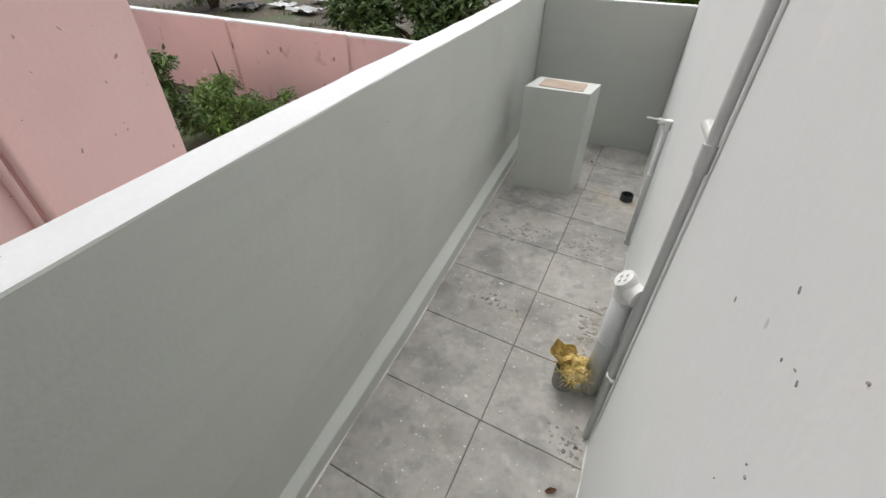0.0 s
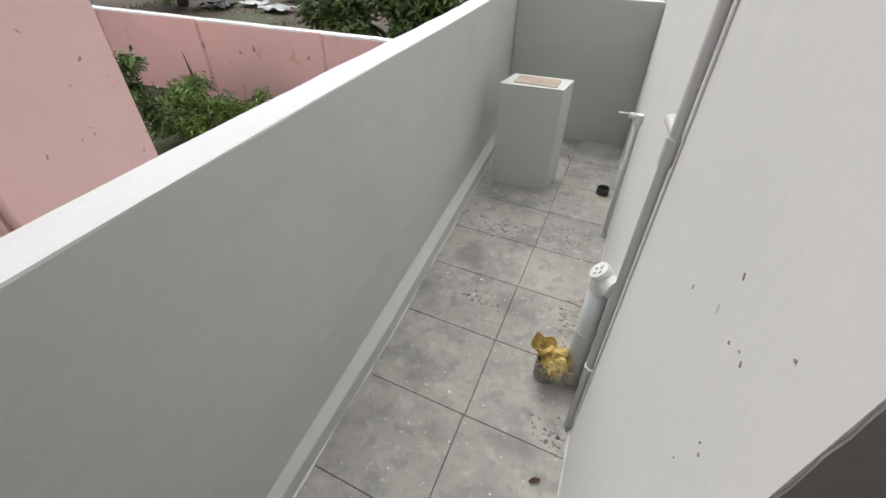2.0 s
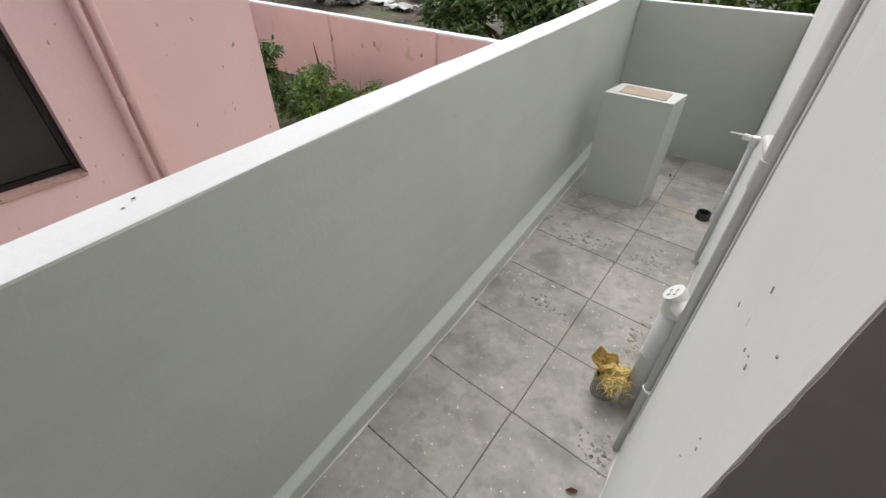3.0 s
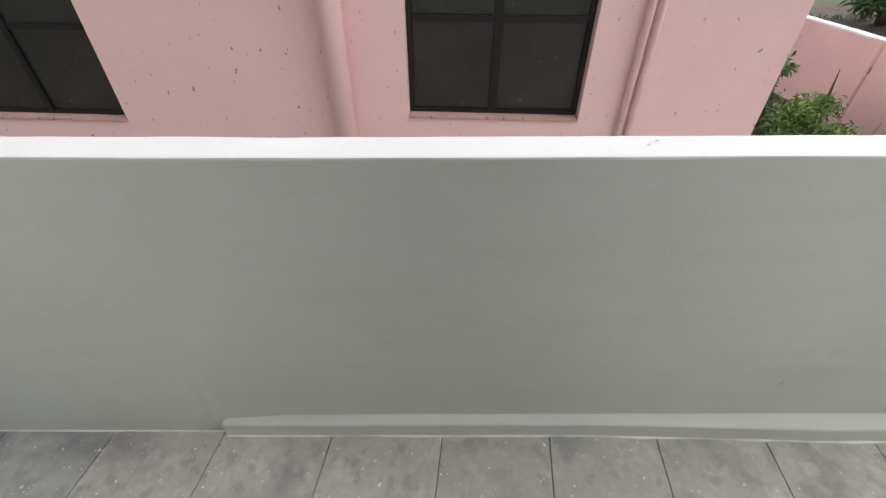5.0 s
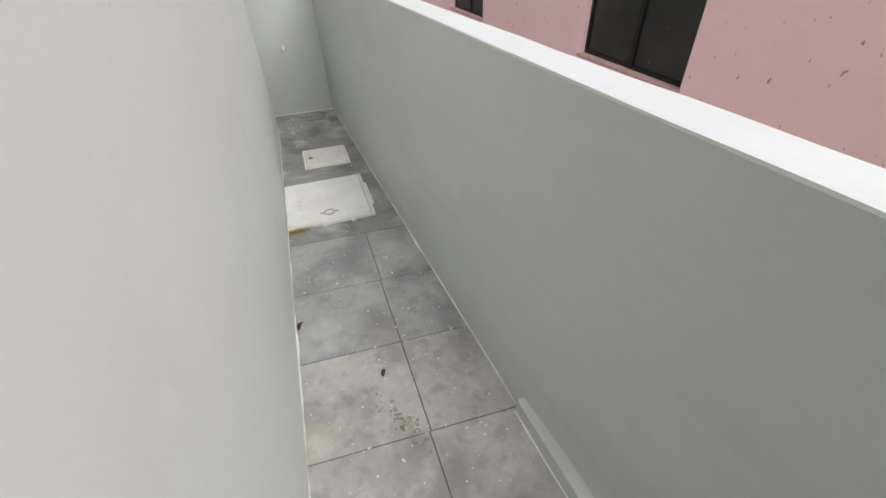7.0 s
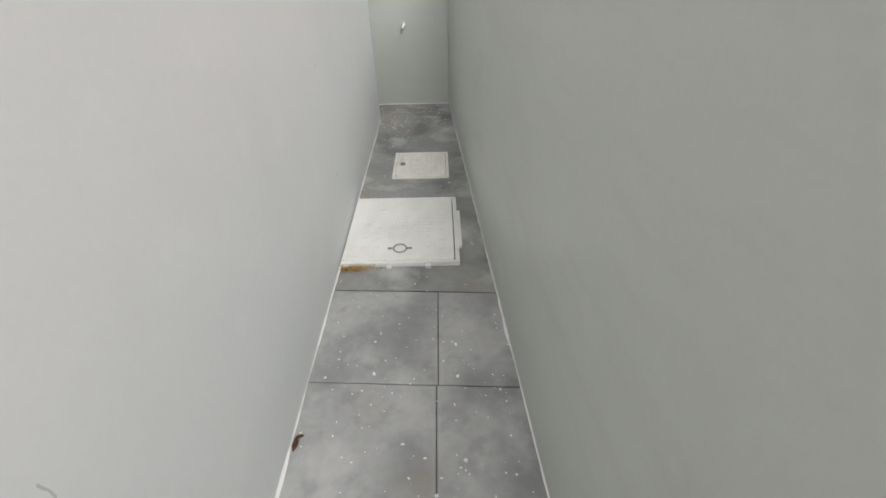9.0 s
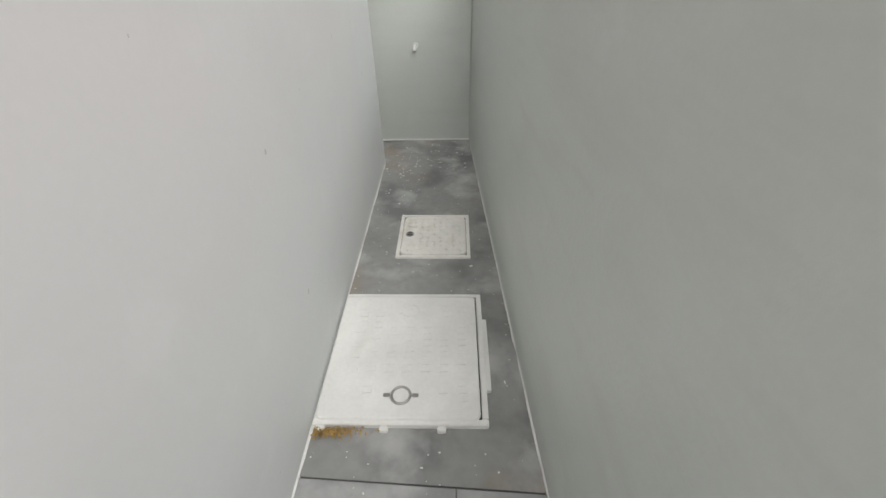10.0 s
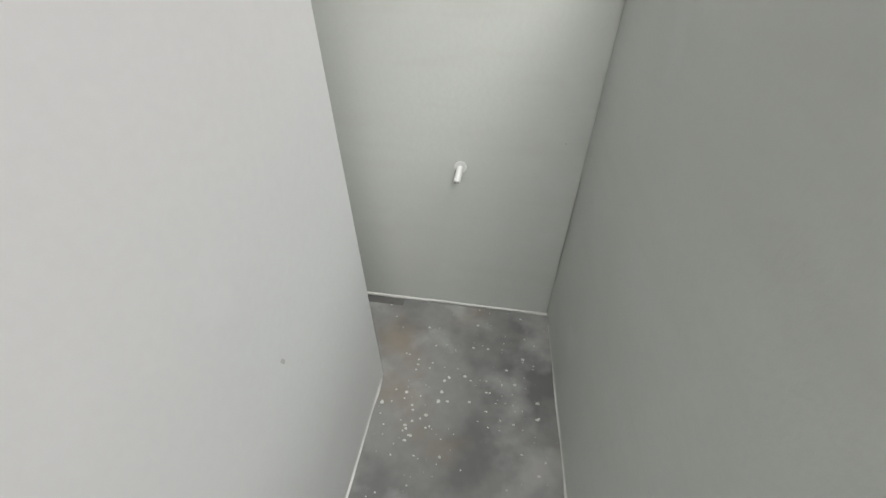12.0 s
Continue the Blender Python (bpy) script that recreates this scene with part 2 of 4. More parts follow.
def torus(c, rad, r, normal=(0, 0, 1), bm=None, n=28, k=8):
    bm = bm or bmesh.new()
    q = Vector(normal).to_track_quat("Z", "Y").to_matrix()
    rings = []
    for i in range(n):
        a = math.tau * i / n
        rings.append([bm.verts.new(Vector(c) + q @ Vector(((rad + r * math.cos(b)) * math.cos(a), (rad + r * math.cos(b)) * math.sin(a), r * math.sin(b))))
                      for b in (math.tau * j / k for j in range(k))])
    for i in range(n):
        for j in range(k):
            bm.faces.new((rings[i][j], rings[(i + 1) % n][j], rings[(i + 1) % n][(j + 1) % k], rings[i][(j + 1) % k]))
    return bm


def holed_wall(axis, a0, a1, u0, u1, z0, z1, holes):
    """A wall normal to x or y from a0 to a1, along the other axis from u0 to u1, with holes (u0, u1, z0, z1) through it."""
    us = sorted({u0, u1, *(h[0] for h in holes), *(h[1] for h in holes)})
    zs = sorted({z0, z1, *(h[2] for h in holes), *(h[3] for h in holes)})
    solid = {(i, j): not any(h[0] <= (us[i] + us[i + 1]) / 2 <= h[1] and h[2] <= (zs[j] + zs[j + 1]) / 2 <= h[3] for h in holes)
             for i in range(len(us) - 1) for j in range(len(zs) - 1)}
    bm = bmesh.new()
    cache = {}

    def v(a, u, z):
        key = (a, u, z)
        if key not in cache:
            cache[key] = bm.verts.new((a, u, z) if axis == "x" else (u, a, z))
        return cache[key]
    for (i, j), s in solid.items():
        if not s:
            continue
        ua, ub, za, zb = us[i], us[i + 1], zs[j], zs[j + 1]
        for a in (a0, a1):
            bm.faces.new((v(a, ua, za), v(a, ub, za), v(a, ub, zb), v(a, ua, zb)))
        for (di, dj), (p, q) in (((-1, 0), ((ua, za), (ua, zb))), ((1, 0), ((ub, za), (ub, zb))), ((0, -1), ((ua, za), (ub, za))), ((0, 1), ((ua, zb), (ub, zb)))):
            if not solid.get((i + di, j + dj), False):
                bm.faces.new((v(a0, *p), v(a1, *p), v(a1, *q), v(a0, *q)))
    return bm


def wob(*c):
    return noise.noise(Vector(c))


# ---- plan ----
HX = 0.67                      # the house's face
NEAR_END, FAR_END = -5.51, 4.39
JAMB, JAMB2 = 0.217, -0.72     # door opening in the house wall


def fence_x(y):
    return -0.30 - 0.064 * y


def smooth_step(a, b, v):
    u = min(1, max(0, (v - a) / (b - a)))
    return u * u * (3 - 2 * u)


def fence_top(y):
    return 1.36 + 0.004 * math.sin(1.7 * y) + 0.05 * smooth_step(-3.0, -4.0, y)


# ---- ground, floor ----
bm = bmesh.new()
rings = []
for k, r in enumerate((0, 3, 6, 9, 12, 16, 22, 30, 60, 150, 600, 2500)):
    ring = []
    for i in range(48):
        a = math.tau * i / 48
        x, y = -3 + r * math.cos(a), 2 + r * math.sin(a)
        z = -0.62 + (0.08 * wob(x * 0.4, y * 0.4, 0) + (0.35 * min(1, max(0, (y - 5.5) / 9)) if r < 60 else 0)) * (1 if r > 3 and y > 5 else 0)
        ring.append(bm.verts.new((x, y, z)))
    rings.append(ring)
for a, b in zip(rings, rings[1:]):
    for i in range(48):
        bm.faces.new((a[i], a[(i + 1) % 48], b[(i + 1) % 48], b[i]))
bmesh.ops.remove_doubles(bm, verts=bm.verts[:], dist=0.001)
ground = tagged(part("ground", bm, M_SOIL), "dark soil with weeds, open ground to the horizon", "ground", kind="structure")

bm = bmesh.new()
plan = [(fence_x(-5.6) - 0.12, -5.6), (1.6, -5.6), (1.6, 4.51), (fence_x(4.51) - 0.12, 4.51)]
lo, hi = [bm.verts.new((x, y, -0.65)) for x, y in plan], [bm.verts.new((x, y, -0.009)) for x, y in plan]
bm.faces.new(lo), bm.faces.new(hi)
for i in range(4):
    bm.faces.new((lo[i], lo[(i + 1) % 4], hi[(i + 1) % 4], hi[i]))
floor = tagged(part("floor", bm, M_JOINT), "grey concrete slab paving of a narrow side passage, paint-spotted", "floor", kind="structure")


# Mostly unseen strip, added pale to bounce light onto the pink house.
tagged(part("pavement", box(-2.4, -0.62, -13, 2.4, -0.7, -0.585, 0.01), M_JAMBPALE), "pale cement strip between the two plots, mostly unseen, added to bounce light", "pavement", kind="structure")

# ---- boundary wall of the passage ----
def fence():
    bm = bmesh.new()
    ys = np.linspace(-5.6, 4.51, 120)
    rows = []
    for y in ys:
        xi, zt = fence_x(y), fence_top(y)
        j = 0.0025 * wob(y * 3, 1, 0)
        k = 0.006 * wob(y * 4, 7, 0) + 0.004 * wob(y * 17, 3, 0)
        batter = 0.028 * min(1, max(0, (y + 1.5) / 0.4))
        prof = [(xi - batter, -0.63), (xi - batter, 0.0), (xi + j, zt * 0.35), (xi - j, zt * 0.7), (xi + j, zt - 0.008), (xi - 0.002, zt - 0.002 + k * 0.2), (xi - 0.01, zt),
                (xi - 0.06, zt + 0.002 + k * 0.3), (xi - 0.132 + k, zt - 0.002), (xi - 0.142 + k, zt - 0.012 + k), (xi - 0.14, zt - 0.06), (xi - 0.14, -0.63)]
        rows.append([bm.verts.new((x, y, z)) for x, z in prof])
    n = len(rows[0])
    for a, b in zip(rows, rows[1:]):
        for i in range(n):
            bm.faces.new((a[i], a[(i + 1) % n], b[(i + 1) % n], b[i]))
    bm.faces.new(rows[0]), bm.faces.new(rows[-1])
    ob = part("wall_west", bm, M_WALL)
    ob.data.materials.append(M_TOP)
    for p in ob.data.polygons:
        if p.index % n in (5, 6, 7, 8) and p.index < n * 119:
            p.material_index = 1
    return tagged(ob, "waist-high pale grey-green plastered boundary wall with white top", "wall", kind="structure")


wall_west = fence()


def kerb_x(y):
    return fence_x(y) + 0.022 + 0.027 * min(1, max(0, y - 0.3))


def curb():
    bm = bmesh.new()
    rows = []
    for y in np.linspace(-1.37, 4.385, 60):
        h = 0.088 + 0.003 * (y + 1.37)
        back = h + min(0.022, 0.006 + 0.02 * (y + 1.37))
        x0, x1 = fence_x(y) - 0.04, kerb_x(y) + 0.002 * wob(y * 5, 2, 2)
        z = h + 0.002 * wob(y * 4, 5, 5)
        prof = [(x0, -0.005), (x0, back), (x1 - 0.006, z), (x1, z - 0.006), (x1 + 0.002, -0.005)]
        rows.append([bm.verts.new((x, y, q)) for x, q in prof])
    for a, b in zip(rows, rows[1:]):
        for i in range(5):
            bm.faces.new((a[i], a[(i + 1) % 5], b[(i + 1) % 5], b[i]))
    bm.faces.new(rows[0]), bm.faces.new(rows[-1])
    return tagged(part("trim", bm, M_WALL), "low painted cement skirting kerb along the boundary wall", "kerb", kind="structure")


curb()

bm = box(fence_x(4.39) + 0.001, HX - 0.001, FAR_END, FAR_END + 0.12, -0.01, 1.28, 0.006)
ob = part("wall_north", bm, M_WALL)
ob.data.materials.append(M_TOP)
for p in ob.data.polygons:
    if p.normal.z > 0.35:
        p.material_index = 1
tagged(ob, "pale grey-green end wall with white top", "wall", kind="structure")
tagged(part("wall_south", box(fence_x(NEAR_END) + 0.001, 1.6, NEAR_END - 0.12, NEAR_END, -0.01, 1.5, 0.005), M_WALL), "pale grey-green plastered wall closing the passage", "wall", kind="structure")
tagged(part("wall_return", box(1.6, 1.7, -5.58, -4.9, -0.01, 1.5), M_WALL), "plain painted wall behind the house corner", "wall", kind="structure")

# ---- the house on the passage ----
HTOP = 3.4
DOOR = (JAMB2, JAMB, 0.3, 2.4)
WIN = (-4.47, -3.4, 1.352, 2.3)
house_wall = part("wall_east", holed_wall("x", HX, HX + 0.2, -5.12, 4.53, -0.01, HTOP, [DOOR, WIN]), M_HOUSE)
tagged(house_wall, "tall pale grey plastered house wall with scuffs and chips", "wall", kind="structure")
tagged(part("wall_house_south", box(HX + 0.2, 4.2, -5.12, -4.92, -0.01, HTOP), M_HOUSE), "pale grey plastered house end wall", "wall", kind="structure")
tagged(part("wall_house_north", box(HX + 0.2, 4.2, 4.33, 4.53, -0.65, HTOP), M_HOUSE), "pale grey plastered house end wall", "wall", kind="structure")
tagged(part("wall_house_back", box(4.2, 4.4, -5.12, 4.53, -0.65, HTOP), M_HOUSE), "plain plastered back wall of the house", "wall", kind="structure")
# Unseen roof; its 0.3 m eave is added to shade the passage.
tagged(part("ceiling", box(HX - 0.3, 4.4, -5.12, 4.53, HTOP + 0.004, HTOP + 0.14), M_ROOF), "unseen grey cement roof slab of the house, eave added for shade", "roof", kind="structure")
tagged(part("floor_inside", box(HX + 0.201, 4.2, -4.92, 4.33, 0.1, 0.298), M_JAMB), "bare cement floor inside the doorway", "floor", kind="structure")
# chipped lining of the jamb; its dark grey stands in for the reveal's shade
bm = bmesh.new()
cols = []
for i in range(90):
    z = 0.3 + 2.1 * i / 89
    edge = HX + 0.001 + max(0, 0.006 * wob(z * 30, 1, 0) + 0.008 * max(0, wob(z * 9, 4, 0)))
    cols.append([bm.verts.new((edge, JAMB - 0.003, z)), bm.verts.new((HX + 0.2, JAMB - 0.003, z)), bm.verts.new((HX + 0.2, JAMB, z)), bm.verts.new((edge, JAMB, z))])
for a, b in zip(cols, cols[1:]):
    for i in range(4):
        bm.faces.new((a[i], a[(i + 1) % 4], b[(i + 1) % 4], b[i]))
bm.faces.new(cols[0]), bm.faces.new(cols[-1])
tagged(part("door_jamb", bm, M_JAMB), "door jamb with a chipped edge, its shade put into dark grey", "door jamb", kind="structure")

w = thing("window_4", HX + 0.1, -3.93, 1.33, "cream-painted ventilation window in the house wall, sill paint-smeared", "window", kind="structure")
part("window_sill", box(HX - 0.012, HX + 0.11, -4.46, -3.41, 1.353, 1.37, 0.004), M_CREAM, w, "cream sill")
for a, b in ((-4.469, -4.42), (-3.96, -3.91), (-3.45, -3.401)):
    part("window_frame", box(HX + 0.11, HX + 0.15, a, b, 1.372, 2.299, 0.004), M_CREAM, w)
for a, b in ((-4.42, -3.96), (-3.91, -3.45)):
    part("pane", box(HX + 0.125, HX + 0.131, a, b, 1.372, 2.299), M_DARKPANE, w)


# scuffs and chips in the house paint beside the door
for i, (y, z, sy, sz, lean) in enumerate(((0.571, 1.384, 0.003, 0.011, 0.5), (0.442, 1.512, 0.004, 0.012, 0.6), (0.348, 1.476, 0.003, 0.009, 0.7),
                                          (0.363, 1.478, 0.007, 0.003, 0.2), (0.39, 1.461, 0.003, 0.006, 0.6), (0.311, 1.366, 0.007, 0.005, 0.1),
                                          (0.322, 1.372, 0.004, 0.004, 0.3), (0.345, 1.293, 0.003, 0.003, 0.0), (0.291, 1.552, 0.006, 0.004, 0.4))):
    bm = bmesh.new()
    ring = []
    for k in range(12):
        a = math.tau * k / 12
        q = 1 + 0.5 * wob(math.cos(a) * 2 + i * 3, math.sin(a) * 2, 6)
        u, w = 0.35 * sy * q * math.cos(a), 0.42 * sz * q * math.sin(a)
        ring.append((y + u * math.cos(lean) + w * math.sin(lean), z - u * math.sin(lean) + w * math.cos(lean)))
    lo = [bm.verts.new((HX + 0.001, u, w)) for u, w in ring]
    hi = [bm.verts.new((HX - 0.0015, y + (u - y) * 0.8, z + (w - z) * 0.8)) for u, w in ring]
    bm.faces.new(lo), bm.faces.new(hi)
    for k in range(12):
        bm.faces.new((lo[k], lo[(k + 1) % 12], hi[(k + 1) % 12], hi[k]))
    part("scuff", bm, M_JAMB, house_wall, "dark chip in the pale paint")


# ---- pink house ----
PX, PY = -2.4, 1.755
PTOP = 3.6
PW = [(-0.80, 0.472, 0.638, 2.0), (-4.47, -3.07, 0.548, 2.0), (-8.3, -6.9, 0.5, 2.0)]
pink = thing("pink_house", PX - 3, -5, -0.62, "weathered pink-painted house with black-framed windows and pipes", "house")
part("wall", holed_wall("x", PX - 0.16, PX, -13, PY, -0.62, PTOP, PW), M_PINK, pink)
part("wall", box(-8.5, PX - 0.161, PY - 0.16, PY, -0.62, PTOP), M_PINK, pink)
part("wall", box(-8.7, -8.5, -13, PY, -0.62, PTOP), M_PINK, pink)
part("wall", box(-8.5, PX - 0.161, -13, -12.84, -0.62, PTOP), M_PINK, pink)
part("roof", box(-8.8, PX + 0.1, -13.1, PY + 0.1, PTOP + 0.003, PTOP + 0.15, 0.01), M_PINKTRIM, pink)
for y0, y1, z0, z1 in PW:
    win = thing("window", 0, 0, 0, "black-painted steel window with dusty dark panes", "window")
    del win["category"], win["label"]
    win.parent = pink
    win.location = Vector((PX - 0.1, (y0 + y1) / 2, z0)) - pink.location
    part("sill", box(PX - 0.155, PX + 0.012, y0 + 0.002, y1 - 0.002, z0 + 0.001, z0 + 0.02, 0.006), M_PINKSILL, win)
    fx0, fx1 = PX - 0.125, PX - 0.085
    yc = (y0 + y1) / 2
    for a, b in ((y0 + 0.003, y0 + 0.04), (yc - 0.03, yc + 0.03), (y1 - 0.04, y1 - 0.003)):
        part("upright", box(fx0, fx1, a, b, z0 + 0.022, z1 - 0.003, 0.004), M_BLACK, win)
    for a, b in ((y0 + 0.04, yc - 0.03), (yc + 0.03, y1 - 0.04)):
        for c, d in ((z0 + 0.022, z0 + 0.055), (z0 + 0.645, z0 + 0.69), (z1 - 0.04, z1 - 0.003)):
            part("rail", box(fx0 + 0.002, fx1 - 0.002, a + 0.001, b - 0.001, c, d, 0.003), M_BLACK, win)
        for c, d in ((z0 + 0.056, z0 + 0.644), (z0 + 0.691, z1 - 0.041)):
            part("pane", box(fx0 + 0.015, fx0 + 0.021, a + 0.001, b - 0.001, c, d), M_DARKPANE, win)
    for zz in (z0 + 0.12, z0 + 0.6):
        part("hinge", tube((fx1 + 0.004, y1 - 0.03, zz), (fx1 + 0.004, y1 - 0.03, zz + 0.06), 0.008, sides=10), M_BLACK, win)


def wall_pipe(y, r, off, collars, label):
    p = thing("drain_pipe", PX + off, y, -0.6, label, "pipe")
    part("pipe", tube((PX + off, y, -0.6), (PX + off, y, PTOP - 0.05), r, sides=20), M_PINKTRIM, p, smooth=True)
    for z in collars:
        part("collar", tube((PX + off, y, z - 0.02), (PX + off, y, z + 0.02), r * 1.22, sides=20), M_PINKTRIM, p, smooth=False)
        part("bracket", box(PX, PX + off, y - 0.008, y + 0.008, z - 0.008, z + 0.008), M_PINKTRIM, p)


wall_pipe(-1.275, 0.085, 0.088, (1.9,), "thick pink-painted drain pipe on the pink house wall")
wall_pipe(0.775, 0.024, 0.037, (0.995, 2.3), "thin pink-painted water pipe on the pink house wall")
wall_pipe(0.84, 0.024, 0.037, (0.995, 2.3), "thin pink-painted water pipe on the pink house wall")

# ---- pink boundary wall and what is beyond ----
pw = []
bm = bmesh.new()
for i in range(101):
    x = -1.0 - 0.1 * i
    t = 0.577 + 0.006 * wob(x * 2, 0, 3) + 0.006 * wob(x * 9, 0, 3)
    yy = 5.08 + 0.006 * wob(x * 1.3, 0, 9)
    pw.append([bm.verts.new(p) for p in ((x, yy, -0.68), (x, yy, 0.0), (x, yy, t - 0.02), (x, yy + 0.015, t), (x, yy + 0.14, t + 0.004), (x, yy + 0.15, -0.68))])
for a, b in zip(pw, pw[1:]):
    for i in range(6):
        bm.faces.new((a[i], a[(i + 1) % 6], b[(i + 1) % 6], b[i]))
bm.faces.new(pw[0]), bm.faces.new(pw[-1])
ob = part("wall_pink_boundary", bm, M_PINKWALL)
ob.data.materials.append(M_TOP)
for p in ob.data.polygons:
    if p.normal.z > 0.5:
        p.material_index = 1
tagged(ob, "stained pink garden wall with worn white coping", "wall", kind="structure")
for x in (-3.5, -5.75, -8.0):
    bm = box(x - 0.13, x + 0.13, 5.04, 5.09, -0.68, 0.588, 0.012)
    tagged(part("wall_pier", bm, M_PINKWALL), "shallow pink pier of the garden wall", "pier", kind="structure")


def leaves(bm, c, radius, count, size, rng, flat=0.75, shell=0.2):
    for _ in range(count):
        d = Vector((rng.gauss(0, 1), rng.gauss(0, 1), rng.gauss(0, 1))).normalized()
        rad = radius * (shell + (1 - shell) * rng.random()) * (0.75 + 0.5 * noise.noise(d * 2.3 + Vector(c)))
        p = Vector(c) + Vector((d.x * rad, d.y * rad, d.z * rad * flat))
        a = Vector((rng.gauss(0, 1), rng.gauss(0, 1), rng.gauss(0, 0.5))).normalized()
        n = (d * 0.4 + Vector((rng.gauss(0, .5), rng.gauss(0, .5), 1))).normalized()
        s = a.cross(n).normalized()
        L = size * rng.uniform(0.6, 1.35)
        W = L * 0.15
        droop = Vector((0, 0, -0.25 * L))
        v = [bm.verts.new(q) for q in (p, p + a * L * 0.45 + s * W, p + a * L + droop, p + a * L * 0.45 - s * W)]
        bm.faces.new((v[0], v[1], v[2])), bm.faces.new((v[0], v[2], v[3]))


def plant(name, base, clumps, size, material, label, category, trunk=0.05, seed=1):
    rng = random.Random(seed)
    t = thing(name, *base, label, category)
    bmt, bml = bmesh.new(), bmesh.new()
    b = Vector(base)
    for (dx, dy, dz, r, count) in clumps:
        c = b + Vector((dx, dy, dz))
        mid = b + Vector((dx * 0.3, dy * 0.3, dz * 0.55))
        tube(b + Vector((dx * 0.05, dy * 0.05, 0)), mid, trunk, bmt, 8, trunk * 0.7)
        tube(mid, c, trunk * 0.7, bmt, 8, trunk * 0.25)
        for _ in range(5):
            e = c + Vector((rng.gauss(0, r * .5), rng.gauss(0, r * .5), rng.gauss(0, r * .35)))
            tube(c.lerp(mid, 0.3), e, trunk * 0.3, bmt, 6, trunk * 0.1)
        leaves(bml, c, r, count, size, rng)
    part("trunk", bmt, M_BARK, t)
    part("crown", bml, material, t)
    return t


plant("bush", (-5.0, 4.1, -0.64), [(-.35, 0, .32, .36, 900), (.1, -.15, .42, .42, 1100), (.55, .05, .36, .36, 900), (.85, .2, .3, .28, 500), (-.1, .2, .55, .3, 500), (.3, -.35, .22, .3, 600), (.95, .3, .5, .2, 160), (-.5, .2, .45, .2, 160)], 0.085, M_LEAF, "leafy green bush growing at the foot of the pink wall", "bush", 0.012, 3)
plant("shrub", (-4.85, 3.1, -0.64), [(0, 0.1, .85, .3, 320), (-.15, .3, .55, .35, 380), (.05, .2, 1.1, .22, 200), (0, .4, .3, .3, 260)], 0.12, M_LEAFDARK, "dark green shrub behind the pink house corner", "shrub", 0.014, 5)
plant("tree", (-4.0, 8.4, -0.55), [(0, 0, 1.1, .8, 1500), (-1.0, -.3, .9, .75, 1300), (-1.9, .2, .8, .7, 1200), (.8, .1, 1.0, .8, 1300), (-.6, .6, 1.8, .9, 1300), (-.5, -.8, .55, .5, 700), (.5, -.6, .6, .5, 700)], 0.2, M_LEAFDARK, "dark green small-leaved tree behind the garden wall", "tree", 0.07, 7)
plant("tree", (-12.5, 10.5, -0.5), [(0, 0, 1.3, .9, 1300), (-1.1, .2, 1.0, .9, 1200), (1.0, .1, .9, .8, 1100), (.2, -.6, .7, .6, 700)], 0.2, M_LEAFDARK, "dark green tree on the open ground", "tree", 0.08, 9)
plant("tree", (-0.5, 10.5, -0.5), [(0, 0, 1.6, 1.1, 1500), (-1.2, .2, 1.2, .9, 1200), (1.2, .1, 1.3, .9, 1200)], 0.22, M_LEAF, "green tree on the open ground", "tree", 0.09, 11)
# dead spiky stem against the pink wall
sp = thing("dry_plant", -5.25, 4.5, -0.64, "dry brown pointed stem standing in the bush", "plant")
part("stem", tube((-5.25, 4.5, -0.64), (-5.2, 4.35, 0.33), 0.045, sides=8, r1=0.004), M_BARK, sp)

rng = random.Random(21)
bm = bmesh.new()
for _ in range(9000):
    x, y = rng.uniform(-14, 0), rng.uniform(4.9, 14)
    if wob(x * 0.6, y * 0.6, 4) < 0.02:
        continue
    z = -0.66 + 0.35 * min(1, max(0, (y - 5.5) / 9))
    h = rng.uniform(0.05, 0.22)
    a = rng.uniform(0, 6.3)
    dx, dy = 0.02 * math.cos(a), 0.02 * math.sin(a)
    t = (x + rng.gauss(0, .06), y + rng.gauss(0, .06), z + h)
    v = [bm.verts.new((x - dx, y - dy, z)), bm.verts.new((x + dx, y + dy, z)), bm.verts.new(t)]
    bm.faces.new(v)
tagged(part("weeds", bm, M_LEAF), "patchy green weeds on the bare ground", "weeds", kind="stuff")

for i, (x, y, s) in enumerate(((-11.2, 10.6, .5), (-10.3, 11.2, .4), (-9.2, 10.9, .45), (-8.4, 11.4, .35), (-9.7, 12.4, .4), (-7.7, 12.2, .3), (-10.9, 11.8, .3), (-8.9, 12.9, .5))):
    r2 = random.Random(40 + i)
    bm = bmesh.new()
    bmesh.ops.create_grid(bm, x_segments=9, y_segments=7, size=s)
    zg = -0.6 + 0.35 * min(1, max(0, (y - 5.5) / 9))
    for v in bm.verts:
        q = v.co.copy()
        v.co = (x + q.x * (1 + 0.3 * wob(q.y * 4, i, 1)), y + q.y * 0.7, zg + 0.1 + 0.25 * s * wob(q.x * 5 / s * .4, q.y * 5 / s * .4, i) + 0.02)
    bmesh.ops.solidify(bm, geom=bm.faces[:], thickness=0.008)
    tagged(part("debris_sheet", bm, M_SHEET if i % 3 else M_PVCDARK), "crumpled pale plastic sheet dumped on soil" if i % 3 else "dark crumpled sheet dumped on soil", "debris", group="dumped sheets")


